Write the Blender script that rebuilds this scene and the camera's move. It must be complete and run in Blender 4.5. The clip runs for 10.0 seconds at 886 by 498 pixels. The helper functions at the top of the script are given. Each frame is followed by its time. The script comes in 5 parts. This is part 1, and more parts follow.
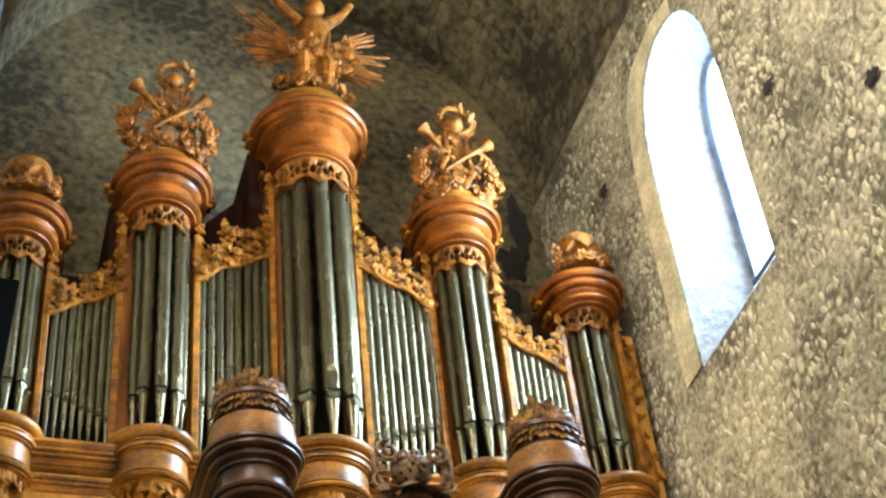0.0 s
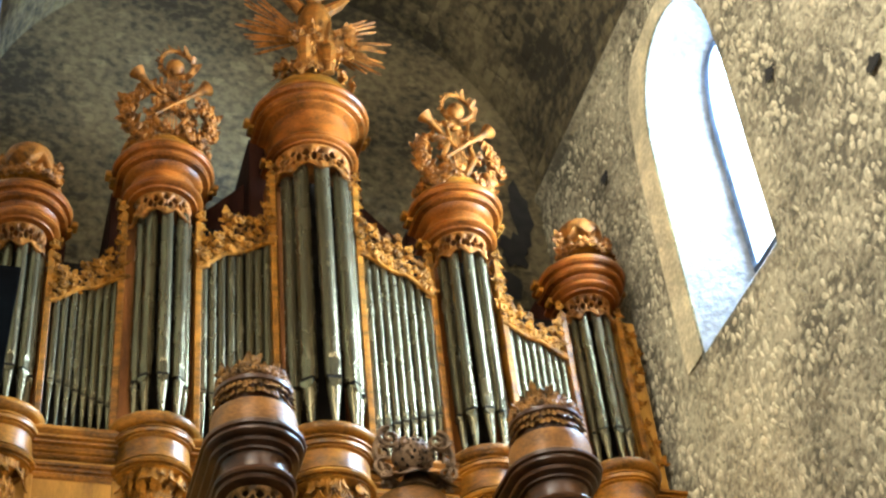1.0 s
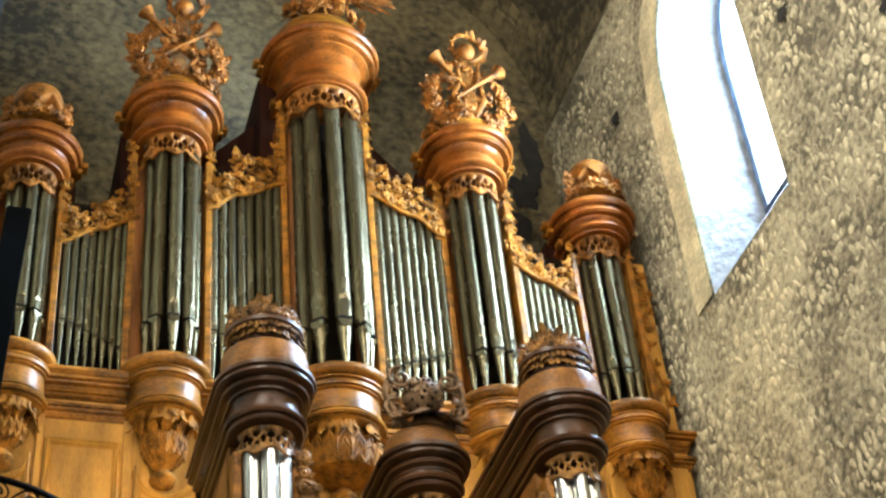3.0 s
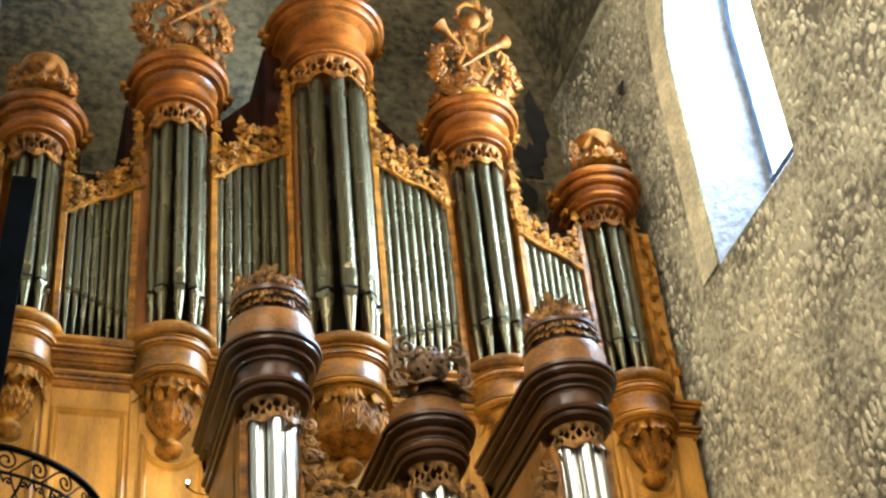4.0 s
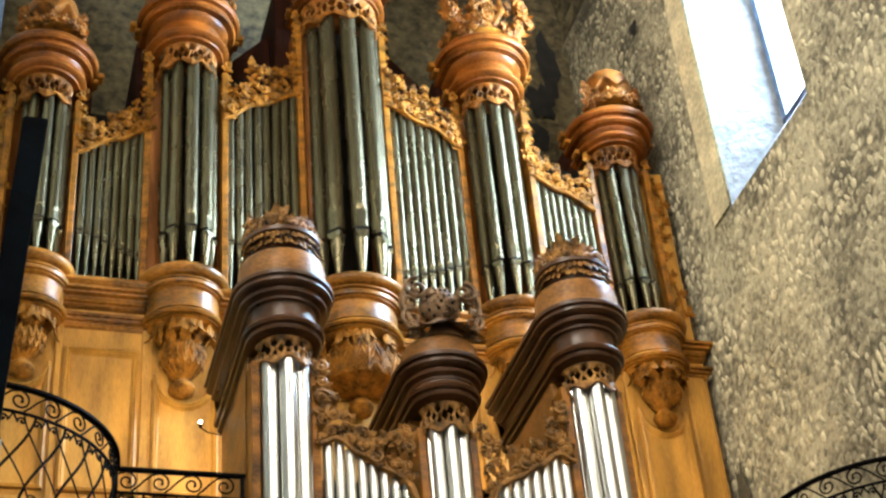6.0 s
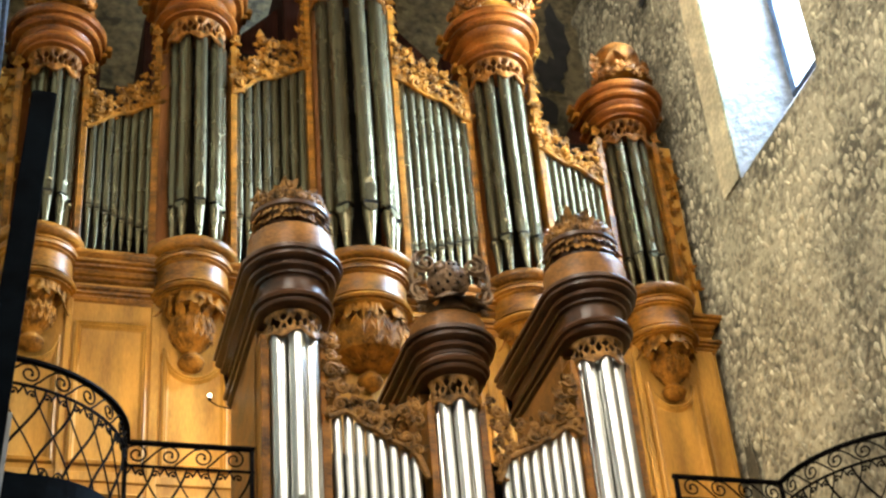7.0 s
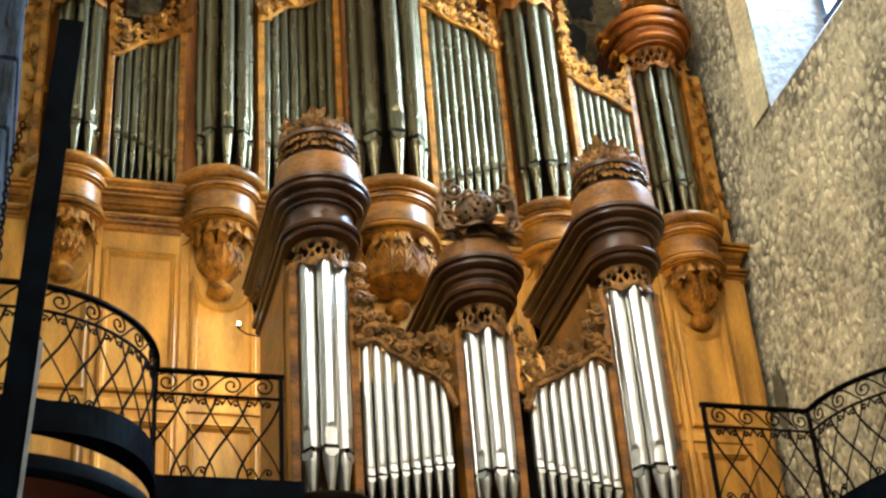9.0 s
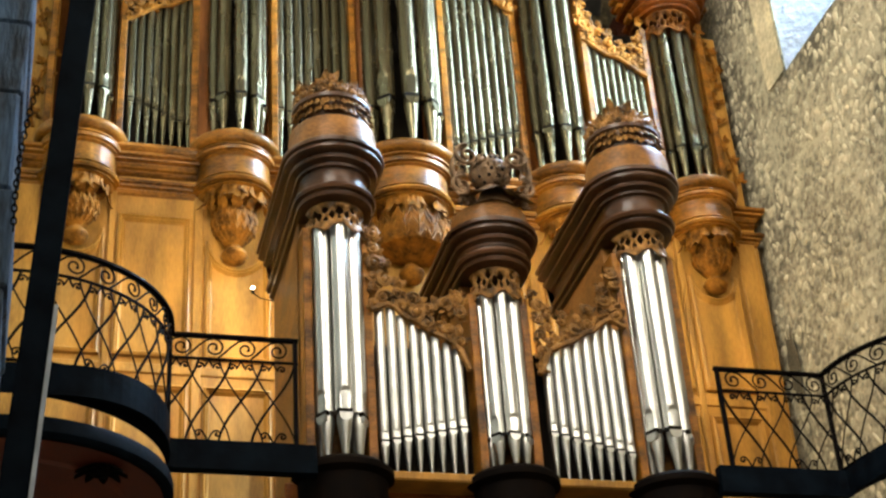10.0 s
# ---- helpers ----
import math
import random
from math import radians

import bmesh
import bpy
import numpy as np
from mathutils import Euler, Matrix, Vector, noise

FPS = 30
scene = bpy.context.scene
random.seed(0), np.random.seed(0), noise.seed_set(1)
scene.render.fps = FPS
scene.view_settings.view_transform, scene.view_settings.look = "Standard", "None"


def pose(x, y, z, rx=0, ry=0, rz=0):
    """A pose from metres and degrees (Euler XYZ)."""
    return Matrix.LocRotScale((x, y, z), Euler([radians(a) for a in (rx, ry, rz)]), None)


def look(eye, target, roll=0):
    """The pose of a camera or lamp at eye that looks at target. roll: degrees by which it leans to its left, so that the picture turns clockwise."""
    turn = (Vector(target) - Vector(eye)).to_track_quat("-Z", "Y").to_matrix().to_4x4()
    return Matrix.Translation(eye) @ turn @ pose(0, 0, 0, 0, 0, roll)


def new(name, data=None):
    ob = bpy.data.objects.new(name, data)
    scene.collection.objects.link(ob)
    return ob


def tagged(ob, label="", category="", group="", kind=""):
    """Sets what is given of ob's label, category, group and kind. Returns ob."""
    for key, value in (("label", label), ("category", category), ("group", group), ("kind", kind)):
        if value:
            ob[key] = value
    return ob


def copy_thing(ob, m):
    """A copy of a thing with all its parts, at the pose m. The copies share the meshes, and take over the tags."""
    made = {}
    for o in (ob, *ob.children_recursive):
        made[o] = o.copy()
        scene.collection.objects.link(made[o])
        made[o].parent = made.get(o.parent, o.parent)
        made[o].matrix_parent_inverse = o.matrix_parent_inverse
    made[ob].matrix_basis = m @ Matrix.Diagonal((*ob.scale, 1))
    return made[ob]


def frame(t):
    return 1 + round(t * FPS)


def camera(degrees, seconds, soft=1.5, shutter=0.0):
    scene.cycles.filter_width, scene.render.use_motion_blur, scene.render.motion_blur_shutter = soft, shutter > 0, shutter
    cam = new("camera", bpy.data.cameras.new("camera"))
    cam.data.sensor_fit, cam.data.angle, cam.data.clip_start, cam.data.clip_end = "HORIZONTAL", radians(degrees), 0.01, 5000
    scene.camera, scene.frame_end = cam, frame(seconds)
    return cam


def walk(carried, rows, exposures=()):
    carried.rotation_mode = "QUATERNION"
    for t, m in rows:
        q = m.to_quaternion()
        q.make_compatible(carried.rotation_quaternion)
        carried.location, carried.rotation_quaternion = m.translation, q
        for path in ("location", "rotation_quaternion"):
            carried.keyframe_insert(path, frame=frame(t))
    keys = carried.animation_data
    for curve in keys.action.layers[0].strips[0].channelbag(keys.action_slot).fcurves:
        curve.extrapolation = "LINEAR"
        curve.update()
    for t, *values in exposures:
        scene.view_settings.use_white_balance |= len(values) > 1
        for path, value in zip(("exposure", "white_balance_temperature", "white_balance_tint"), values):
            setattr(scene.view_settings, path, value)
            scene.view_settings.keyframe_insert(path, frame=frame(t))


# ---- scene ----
# Heights are kept relative to the pipe ledge of the main case, Z0 above the nave floor.
Z0 = 9.634
cam = camera(31.28, 10.0, soft=2.5)
EYE = (-2.985, -11.177, 1.6)
ROWS = [
    (0.0, 132.32, 5.18, -16.54), (0.5, 132.13, 5.20, -16.52), (1.0, 131.85, 5.18, -16.47),
    (1.5, 131.38, 5.13, -16.41), (2.0, 130.85, 5.07, -16.37), (2.5, 130.30, 5.00, -16.29),
    (4.0, 128.65, 4.80, -16.06), (4.5, 128.13, 4.74, -15.98), (5.0, 127.58, 4.66, -15.91),
    (5.5, 127.04, 4.61, -15.83), (7.0, 125.61, 4.39, -15.46), (7.5, 125.11, 4.25, -15.28),
    (8.0, 124.50, 4.12, -15.05), (8.5, 123.83, 3.99, -14.83), (9.0, 123.09, 3.84, -14.62),
    (9.5, 122.33, 3.74, -14.37), (10.0, 121.83, 3.59, -14.19),
]
walk(cam, [(t, pose(*EYE, rx, ry, rz)) for t, rx, ry, rz in ROWS])
scene.view_settings.exposure = 0.76

# ---- daylight ----
world = bpy.data.worlds.new("sky")
scene.world = world
world.use_nodes = True
wn = world.node_tree
sky = wn.nodes.new("ShaderNodeTexSky")
sky.sky_type, sky.sun_disc = "NISHITA", False
sky.sun_elevation, sky.sun_rotation = radians(48), radians(115)
wn.links.new(sky.outputs[0], wn.nodes["Background"].inputs[0])
wn.nodes["Background"].inputs[1].default_value = 0.15


def lamp(name, kind, m, energy, color, size=0.1, size_y=None, spot=None):
    data = bpy.data.lights.new(name, kind)
    data.energy, data.color = energy, color
    if kind == "AREA":
        data.shape, data.size, data.size_y = "RECTANGLE", size, size_y or size
    elif kind == "SUN":
        data.angle = size
    else:
        data.shadow_soft_size = size
    if spot:
        data.spot_size, data.spot_blend = radians(spot), 0.6
    ob = new(name, data)
    ob.matrix_world = m
    return ob


WALL_X, BACK_Y, FRONT_Y, SPRING = 3.42, 1.9, -26.0, 5.47
# (wall side, middle of the opening along the nave); all but the first are added, unseen
WINDOWS = [(1, -1.75), (1, -9.0), (1, -13.0), (1, -17.0), (-1, -7.2), (-1, -11.0), (-1, -15.0), (-1, -19.0)]
lamp("sun", "SUN", look((20, -14, 26), (0, 0, 9)), 0.8, (1.0, 0.97, 0.93), radians(14))
for side, wy in WINDOWS:
    if (side, wy) == (1, -1.75):
        lamp("window_daylight", "AREA", look((side * (WALL_X + 1.1), wy - 0.1, Z0 + 3.2), (0, wy + 0.6, Z0 + 1.5)), 2700, (0.52, 0.74, 1.0), 1.0, 3.2)
    else:
        # lamp in an added, unseen window, to brighten organ and walls
        lamp("window_daylight", "AREA", look((side * (WALL_X + 0.1), wy, Z0 + 2.7), (0, wy + 2.2, Z0 + 2.9)), 450 if wy == -7.2 else 270 if side < 0 else 190, (1.0, 0.93, 0.80), 1.35, 3.6)
# added front light in an unseen choir window at the far end, behind the camera
lamp("choir_daylight", "AREA", look((0, FRONT_Y + 0.1, 4.6), (0, 0, 8.2)), 200, (1.0, 0.92, 0.78), 2.2, 4.6)
# the warm gallery lamps fixed behind the front case light the panelling
for lx, ly, lz, tx in ((-1.50, -1.06, -1.98, -2.3), (1.50, -1.06, -1.98, 2.3), (0.45, -0.96, -2.45, 0.2)):
    lamp("gallery_lamp_light", "SPOT", look((lx, ly + 0.03, Z0 + lz + 0.05), (tx, 0.0, Z0 - 1.5)), 42 if abs(lx) > 1 else 14, (1.0, 0.84, 0.56), 0.05, spot=165)


# ---- materials ----
def material(name, color, rough=0.5, metal=0.0, vary=0.25, scale=6.0, stretch=(1, 1, 1), grain=0.0, grain_scale=60.0, bump=0.0, bump_scale=30.0,
             dark=None, spots=0.0, coat=0.0, island=0.0, per="object", spec=0.5):
    """Base colour with broad and fine variation, roughness variation and relief, in object space (metres)."""
    m = bpy.data.materials.new(name)
    m.use_nodes = True
    nt = m.node_tree
    b = nt.nodes["Principled BSDF"]
    N, L = nt.nodes.new, nt.links.new
    geo = N("ShaderNodeNewGeometry")
    mp = N("ShaderNodeMapping")
    mp.inputs["Scale"].default_value = stretch
    L(geo.outputs["Position"], mp.inputs["Vector"])
    n1 = N("ShaderNodeTexNoise")
    n1.inputs["Scale"].default_value, n1.inputs["Detail"].default_value = scale, 5
    L(mp.outputs[0], n1.inputs["Vector"])
    n2 = N("ShaderNodeTexNoise")
    n2.inputs["Scale"].default_value, n2.inputs["Detail"].default_value = grain_scale, 4
    L(mp.outputs[0], n2.inputs["Vector"])
    dark = dark or [c * (1 - vary * 2) for c in color]
    ramp = N("ShaderNodeValToRGB")
    ramp.color_ramp.elements[0].position, ramp.color_ramp.elements[1].position = 0.32, 0.68
    ramp.color_ramp.elements[0].color = (*[max(c, 0.002) for c in dark], 1)
    ramp.color_ramp.elements[1].color = (*[min(c * (1 + vary * 0.6), 0.95) for c in color], 1)
    mixf = N("ShaderNodeMath")
    mixf.operation = "MULTIPLY_ADD"
    L(n2.outputs["Fac"], mixf.inputs[0])
    mixf.inputs[1].default_value = grain
    add = N("ShaderNodeMath")
    add.operation = "SUBTRACT"
    L(n1.outputs["Fac"], add.inputs[0])
    add.inputs[1].default_value = grain * 0.5
    L(add.outputs[0], mixf.inputs[2])
    last = mixf.outputs[0]
    if island:
        rand = N("ShaderNodeObjectInfo").outputs["Random"] if per == "object" else geo.outputs["Random Per Island"]
        isl = N("ShaderNodeMath")
        isl.operation = "MULTIPLY_ADD"
        L(rand, isl.inputs[0])
        isl.inputs[1].default_value = island
        off = N("ShaderNodeMath")
        off.operation = "ADD"
        L(last, off.inputs[0])
        off.inputs[1].default_value = -island / 2
        L(off.outputs[0], isl.inputs[2])
        last = isl.outputs[0]
    L(last, ramp.inputs[0])
    L(ramp.outputs[0], b.inputs["Base Color"])
    wear = 0.12 if metal < 0.5 else 0.03
    rr = N("ShaderNodeMapRange")
    rr.inputs["To Min"].default_value, rr.inputs["To Max"].default_value = max(rough - wear, 0.03), min(rough + wear, 1)
    L(n1.outputs["Fac"], rr.inputs["Value"])
    L(rr.outputs[0], b.inputs["Roughness"])
    b.inputs["Metallic"].default_value = metal
    b.inputs["Specular IOR Level"].default_value = spec
    b.inputs["Coat Weight"].default_value = coat
    b.inputs["Coat Roughness"].default_value = 0.25
    if bump:
        n3 = N("ShaderNodeTexNoise")
        n3.inputs["Scale"].default_value, n3.inputs["Detail"].default_value = bump_scale, 6
        L(mp.outputs[0], n3.inputs["Vector"])
        bp = N("ShaderNodeBump")
        bp.inputs["Strength"].default_value, bp.inputs["Distance"].default_value = 1.0, bump
        L(n3.outputs["Fac"], bp.inputs["Height"])
        L(bp.outputs[0], b.inputs["Normal"])
    return m


OAK = material("honey_oak", (0.44, 0.212, 0.036), 0.45, vary=0.24, scale=1.6, stretch=(3.5, 3.5, 0.7), grain=0.4, grain_scale=22, bump=0.002, bump_scale=40, spec=0.22)
TURNED = material("turned_orange_oak", (0.285, 0.11, 0.0115), 0.38, vary=0.4, scale=2.5, stretch=(1, 1, 3), grain=0.55, grain_scale=26, bump=0.002, bump_scale=40, spec=0.25)
BROWNBOARD = material("brown_inner_board", (0.17, 0.052, 0.010), 0.6, vary=0.3, scale=2, stretch=(5, 5, 0.6), grain=0.4, grain_scale=22, bump=0.002, spec=0.06)
WALNUT = material("waxed_walnut", (0.21, 0.058, 0.007), 0.36, vary=0.36, scale=3, stretch=(1, 1, 2), grain=0.5, grain_scale=30, bump=0.002, bump_scale=40, spec=0.18)
DARKWOOD = material("dark_stained_wood", (0.08, 0.032, 0.011), 0.32, vary=0.32, scale=4, stretch=(1, 1, 3), grain=0.4, grain_scale=30, bump=0.002, bump_scale=50, spec=0.35)
# brown boards darkened further so the colour carries the shade beside the towers
SHADEWOOD = material("shade_darkened_boards", (0.022, 0.007, 0.0035), 0.7, vary=0.25, scale=2, stretch=(6, 6, 0.6), grain=0.3, bump=0.003, spec=0.05)
CARVED = material("carved_limewood", (0.26, 0.101, 0.011), 0.66, vary=0.38, scale=9, grain=0.45, grain_scale=50, bump=0.006, bump_scale=45, spec=0.1)
CARVED_DARK = material("carved_dark_walnut", (0.29, 0.14, 0.036), 0.5, vary=0.42, scale=9, grain=0.5, grain_scale=50, bump=0.006, bump_scale=45, spec=0.2)
CARVED_RED = material("carved_red_brown_limewood", (0.235, 0.082, 0.012), 0.55, vary=0.38, scale=9, grain=0.45, grain_scale=50, bump=0.006, bump_scale=45, spec=0.12)
CARVED_GREY = material("carved_greyed_walnut", (0.23, 0.14, 0.075), 0.55, vary=0.36, scale=9, grain=0.4, grain_scale=50, bump=0.006, bump_scale=45, spec=0.25)
MIDWOOD = material("mid_brown_walnut", (0.28, 0.12, 0.028), 0.45, vary=0.34, scale=3, stretch=(1, 1, 2), grain=0.5, grain_scale=30, bump=0.002, bump_scale=40, spec=0.22)
TIN_OLD = material("dull_old_tin", (0.165, 0.138, 0.076), 0.27, 0.85, vary=0.12, scale=2.5, stretch=(3, 3, 0.8), grain=0.4, grain_scale=25, bump=0.00004, bump_scale=14)
TIN = material("bright_tin", (0.54, 0.54, 0.51), 0.3, 0.96, vary=0.08, scale=3, stretch=(3, 3, 0.8), grain=0.4, grain_scale=25, bump=0.00004, bump_scale=14)
# near-black colour holds the shade of mouths, piercings and gaps behind pipes
SLOT = material("painted_recess_shade", (0.012, 0.010, 0.008), 0.9, spec=0.03)
IRON = material("black_wrought_iron", (0.007, 0.006, 0.006), 0.5, 0.0, vary=0.3, scale=20, bump=0.002, spec=0.015)
STONE = material("grey_brown_mortar", (0.37, 0.325, 0.22), 0.95, vary=0.36, scale=1.1, grain=1.0, grain_scale=15, bump=0.03, bump_scale=11)
RUBBLE_ARGS = dict(color=(0.52, 0.46, 0.31), rough=0.7, vary=0.33, scale=1.3, grain=0.9, grain_scale=18, bump=0.012, bump_scale=24, island=0.2)
RUBBLE = material("rounded_rubble_stone", **RUBBLE_ARGS)
RUBBLE_MANY = material("rounded_rubble_stones", per="geometry", **RUBBLE_ARGS)
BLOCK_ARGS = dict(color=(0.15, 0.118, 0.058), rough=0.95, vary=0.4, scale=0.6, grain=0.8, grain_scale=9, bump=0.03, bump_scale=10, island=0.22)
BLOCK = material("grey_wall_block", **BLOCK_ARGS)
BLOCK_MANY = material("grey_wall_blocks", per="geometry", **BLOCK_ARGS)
DARK_PATCH = material("near_black_patch", (0.02, 0.019, 0.018), 0.95, vary=0.3, scale=6)
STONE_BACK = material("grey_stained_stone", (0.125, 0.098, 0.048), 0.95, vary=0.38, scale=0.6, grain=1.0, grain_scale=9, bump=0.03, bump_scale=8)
LIMESTONE = material("pale_dressed_limestone", (0.72, 0.62, 0.40), 0.85, vary=0.2, scale=3, grain=0.7, grain_scale=20, bump=0.015, bump_scale=18)
PLASTER = material("grey_limed_reveal", (0.25, 0.26, 0.275), 0.9, vary=0.22, scale=2.5, grain=0.6, grain_scale=14, bump=0.02, bump_scale=14)
# dark iron, with the window's glow put into the colour as blue-grey
FRAMEMETAL = material("glow_tinted_window_iron", (0.07, 0.10, 0.15), 0.5, 0.2, vary=0.2, scale=10)
PAVING = material("worn_paving", (0.30, 0.27, 0.22), 0.6, vary=0.2, scale=2, grain=0.4)
# black paint; the blue tint is a bluish reflection put into the colour
BLACKPAINT = material("sheen_tinted_black_timber", (0.004, 0.007, 0.011), 0.5, vary=0.3, scale=6, bump=0.002, spec=0.012)
EBONY = material("near_black_turned_wood", (0.007, 0.004, 0.0025), 0.7, vary=0.3, scale=6, bump=0.002, spec=0.04)
REDWOOD = material("reddish_varnished_wood", (0.15, 0.028, 0.009), 0.5, vary=0.25, scale=3, grain=0.3, coat=0.1)


BULB = bpy.data.materials.new("warm_bulb")
BULB.use_nodes = True
BULB.node_tree.nodes["Principled BSDF"].inputs["Emission Color"].default_value = (1.0, 0.85, 0.6, 1)
BULB.node_tree.nodes["Principled BSDF"].inputs["Emission Strength"].default_value = 12.0
CLOUD = bpy.data.materials.new("bright_overcast_sky")
CLOUD.use_nodes = True
CLOUD.node_tree.nodes["Principled BSDF"].inputs["Emission Color"].default_value = (0.9, 0.96, 1.0, 1)
CLOUD.node_tree.nodes["Principled BSDF"].inputs["Emission Strength"].default_value = 3.0
GLASS = bpy.data.materials.new("window_glass")
GLASS.use_nodes = True
g = GLASS.node_tree.nodes["Principled BSDF"]
g.inputs["Base Color"].default_value = (0.92, 0.97, 1.0, 1)
g.inputs["Transmission Weight"].default_value, g.inputs["Roughness"].default_value, g.inputs["IOR"].default_value = 1.0, 0.12, 1.05


# ---- building helpers ----
def thing(name, label, category, at=(0, 0, Z0), group="", kind=""):
    ob = new(name)
    ob.empty_display_size = 0.2
    ob.matrix_world = pose(*at)
    return tagged(ob, label, category, group, kind)


def finish(name, bm, mat, smooth=True):
    bmesh.ops.recalc_face_normals(bm, faces=bm.faces[:])
    me = bpy.data.meshes.new(name)
    bm.to_mesh(me)
    bm.free()
    me.materials.append(mat)
    if smooth:
        me.polygons.foreach_set("use_smooth", [True] * len(me.polygons))
        me.set_sharp_from_angle(angle=radians(38))
    return me


def part(name, bm, mat, parent, label="", smooth=True, at=None):
    ob = new(name, finish(name, bm, mat, smooth))
    ob.parent = parent
    if at is not None:
        ob.matrix_basis = at
    return tagged(ob, label)


def single(name, bm, mat, label, category, group="", kind="", at=(0, 0, Z0), smooth=True):
    ob = new(name, finish(name, bm, mat, smooth))
    ob.matrix_world = pose(*at)
    return tagged(ob, label, category, group, kind)


def box(bm, x0, x1, y0, y1, z0, z1, bevel=0.0):
    vs = [bm.verts.new((x, y, z)) for z in (z0, z1) for x, y in ((x0, y0), (x1, y0), (x1, y1), (x0, y1))]
    fs = [bm.faces.new([vs[i] for i in f]) for f in ((3, 2, 1, 0), (4, 5, 6, 7), (0, 1, 5, 4), (1, 2, 6, 5), (2, 3, 7, 6), (3, 0, 4, 7))]
    if bevel:
        es = {e for f in fs for e in f.edges}
        bmesh.ops.bevel(bm, geom=list(es), offset=bevel, segments=1, affect="EDGES")


def sweep(bm, path, profile, caps=True, closed=False):
    """A moulding: path of (x, y, nx, ny) in plan, profile of (offset, z) from top to bottom."""
    rings = [[bm.verts.new((x + nx * o, y + ny * o, z)) for o, z in profile] for x, y, nx, ny in path]
    k = len(rings)
    for i in range(k if closed else k - 1):
        a, c = rings[i], rings[(i + 1) % k]
        for j in range(len(profile) - 1):
            bm.faces.new((a[j], a[j + 1], c[j + 1], c[j]))
    if caps:
        if k > 2:
            bm.faces.new([r[0] for r in rings])
            bm.faces.new([r[-1] for r in reversed(rings)])
        if not closed:
            bm.faces.new(rings[0])
            bm.faces.new(list(reversed(rings[-1])))


def u_path(cx, cy, r, depth=0.0, n=20):
    """Round front towards -y with straight sides running back."""
    pts = [(cx - r, cy + depth, -1, 0)] if depth else []
    for i in range(n + 1):
        a = math.pi + math.pi * i / n
        pts.append((cx + r * math.cos(a), cy + r * math.sin(a), math.cos(a), math.sin(a)))
    if depth:
        pts.append((cx + r, cy + depth, 1, 0))
    return pts


def line_path(x0, x1, y):
    return [(x0, y, 0, -1), (x1, y, 0, -1)]


def tube(bm, pts, radii, sides=6, flat=1.0, caps=True):
    """A bar with varying thickness along a polyline."""
    pts = [Vector(p) for p in pts]
    rings, prev = [], None
    for i, p in enumerate(pts):
        d = (pts[min(i + 1, len(pts) - 1)] - pts[max(i - 1, 0)]).normalized()
        ref = Vector((0, 1, 0)) if abs(d.y) < 0.9 else Vector((0, 0, 1))
        u = d.cross(ref).normalized() if prev is None else (prev - d * prev.dot(d)).normalized()
        prev = u
        v = d.cross(u)
        r = radii[i] if hasattr(radii, "__len__") else radii
        rings.append([bm.verts.new(p + u * r * math.cos(2 * math.pi * k / sides) + v * r * flat * math.sin(2 * math.pi * k / sides)) for k in range(sides)])
    for a, b in zip(rings, rings[1:]):
        for k in range(sides):
            bm.faces.new((a[k], a[(k + 1) % sides], b[(k + 1) % sides], b[k]))
    if caps:
        bm.faces.new(list(reversed(rings[0])))
        bm.faces.new(rings[-1])


def lathe(bm, profile, at=(0, 0, 0), n=16, a0=0.0, a1=2 * math.pi, squash=1.0):
    full = a1 - a0 > 6.2
    k = n if full else n + 1
    rings = []
    for r, z in profile:
        rings.append([bm.verts.new((at[0] + r * math.cos(a0 + (a1 - a0) * i / n), at[1] + squash * r * math.sin(a0 + (a1 - a0) * i / n), at[2] + z)) for i in range(k)])
    for a, b in zip(rings, rings[1:]):
        for i in range(n):
            bm.faces.new((a[i], a[(i + 1) % k], b[(i + 1) % k], b[i]))
    for r in (rings[0], rings[-1]):
        if len(r) > 2:
            bm.faces.new(r)


def blob(bm, c, rx, ry, rz, seg=8, rings=5):
    m = Matrix.Translation(c) @ Matrix.Diagonal((rx, ry, rz, 1))
    bmesh.ops.create_uvsphere(bm, u_segments=seg, v_segments=rings, radius=1.0, matrix=m)


def leaf(bm, base, tip, width, out=(0, -1, 0), curl=0.3, lobes=3):
    """A carved acanthus leaf: a lobed, ridged, curling blade with thickness."""
    base, tip, out = Vector(base), Vector(tip), Vector(out).normalized()
    d = tip - base
    ln = d.length
    side = d.cross(out).normalized()
    n = 2 * lobes + 1
    rows = []
    for i in range(n + 1):
        s = i / n
        w = width * (0.5 + 0.6 * math.sin(math.pi * min(s ** 0.85 * 0.92 + 0.05, 1))) * (1 - s ** 6 * 0.85) * (1.0 if i % 2 == 0 else 0.78)
        bow = out * ln * curl * (s * s)
        mid = base + d * s * (1 - 0.25 * curl * s) + bow
        ridge = out * width * 0.22 * (1 - s)
        rows.append([mid - side * w - out * w * 0.25, mid + ridge, mid + side * w - out * w * 0.25, mid - out * (0.012 + width * 0.25)])
    vs = [[bm.verts.new(p) for p in r] for r in rows]
    for a, b in zip(vs, vs[1:]):
        for k in range(4):
            bm.faces.new((a[k], a[(k + 1) % 4], b[(k + 1) % 4], b[k]))
    bm.faces.new(list(reversed(vs[0])))
    bm.faces.new(vs[-1])


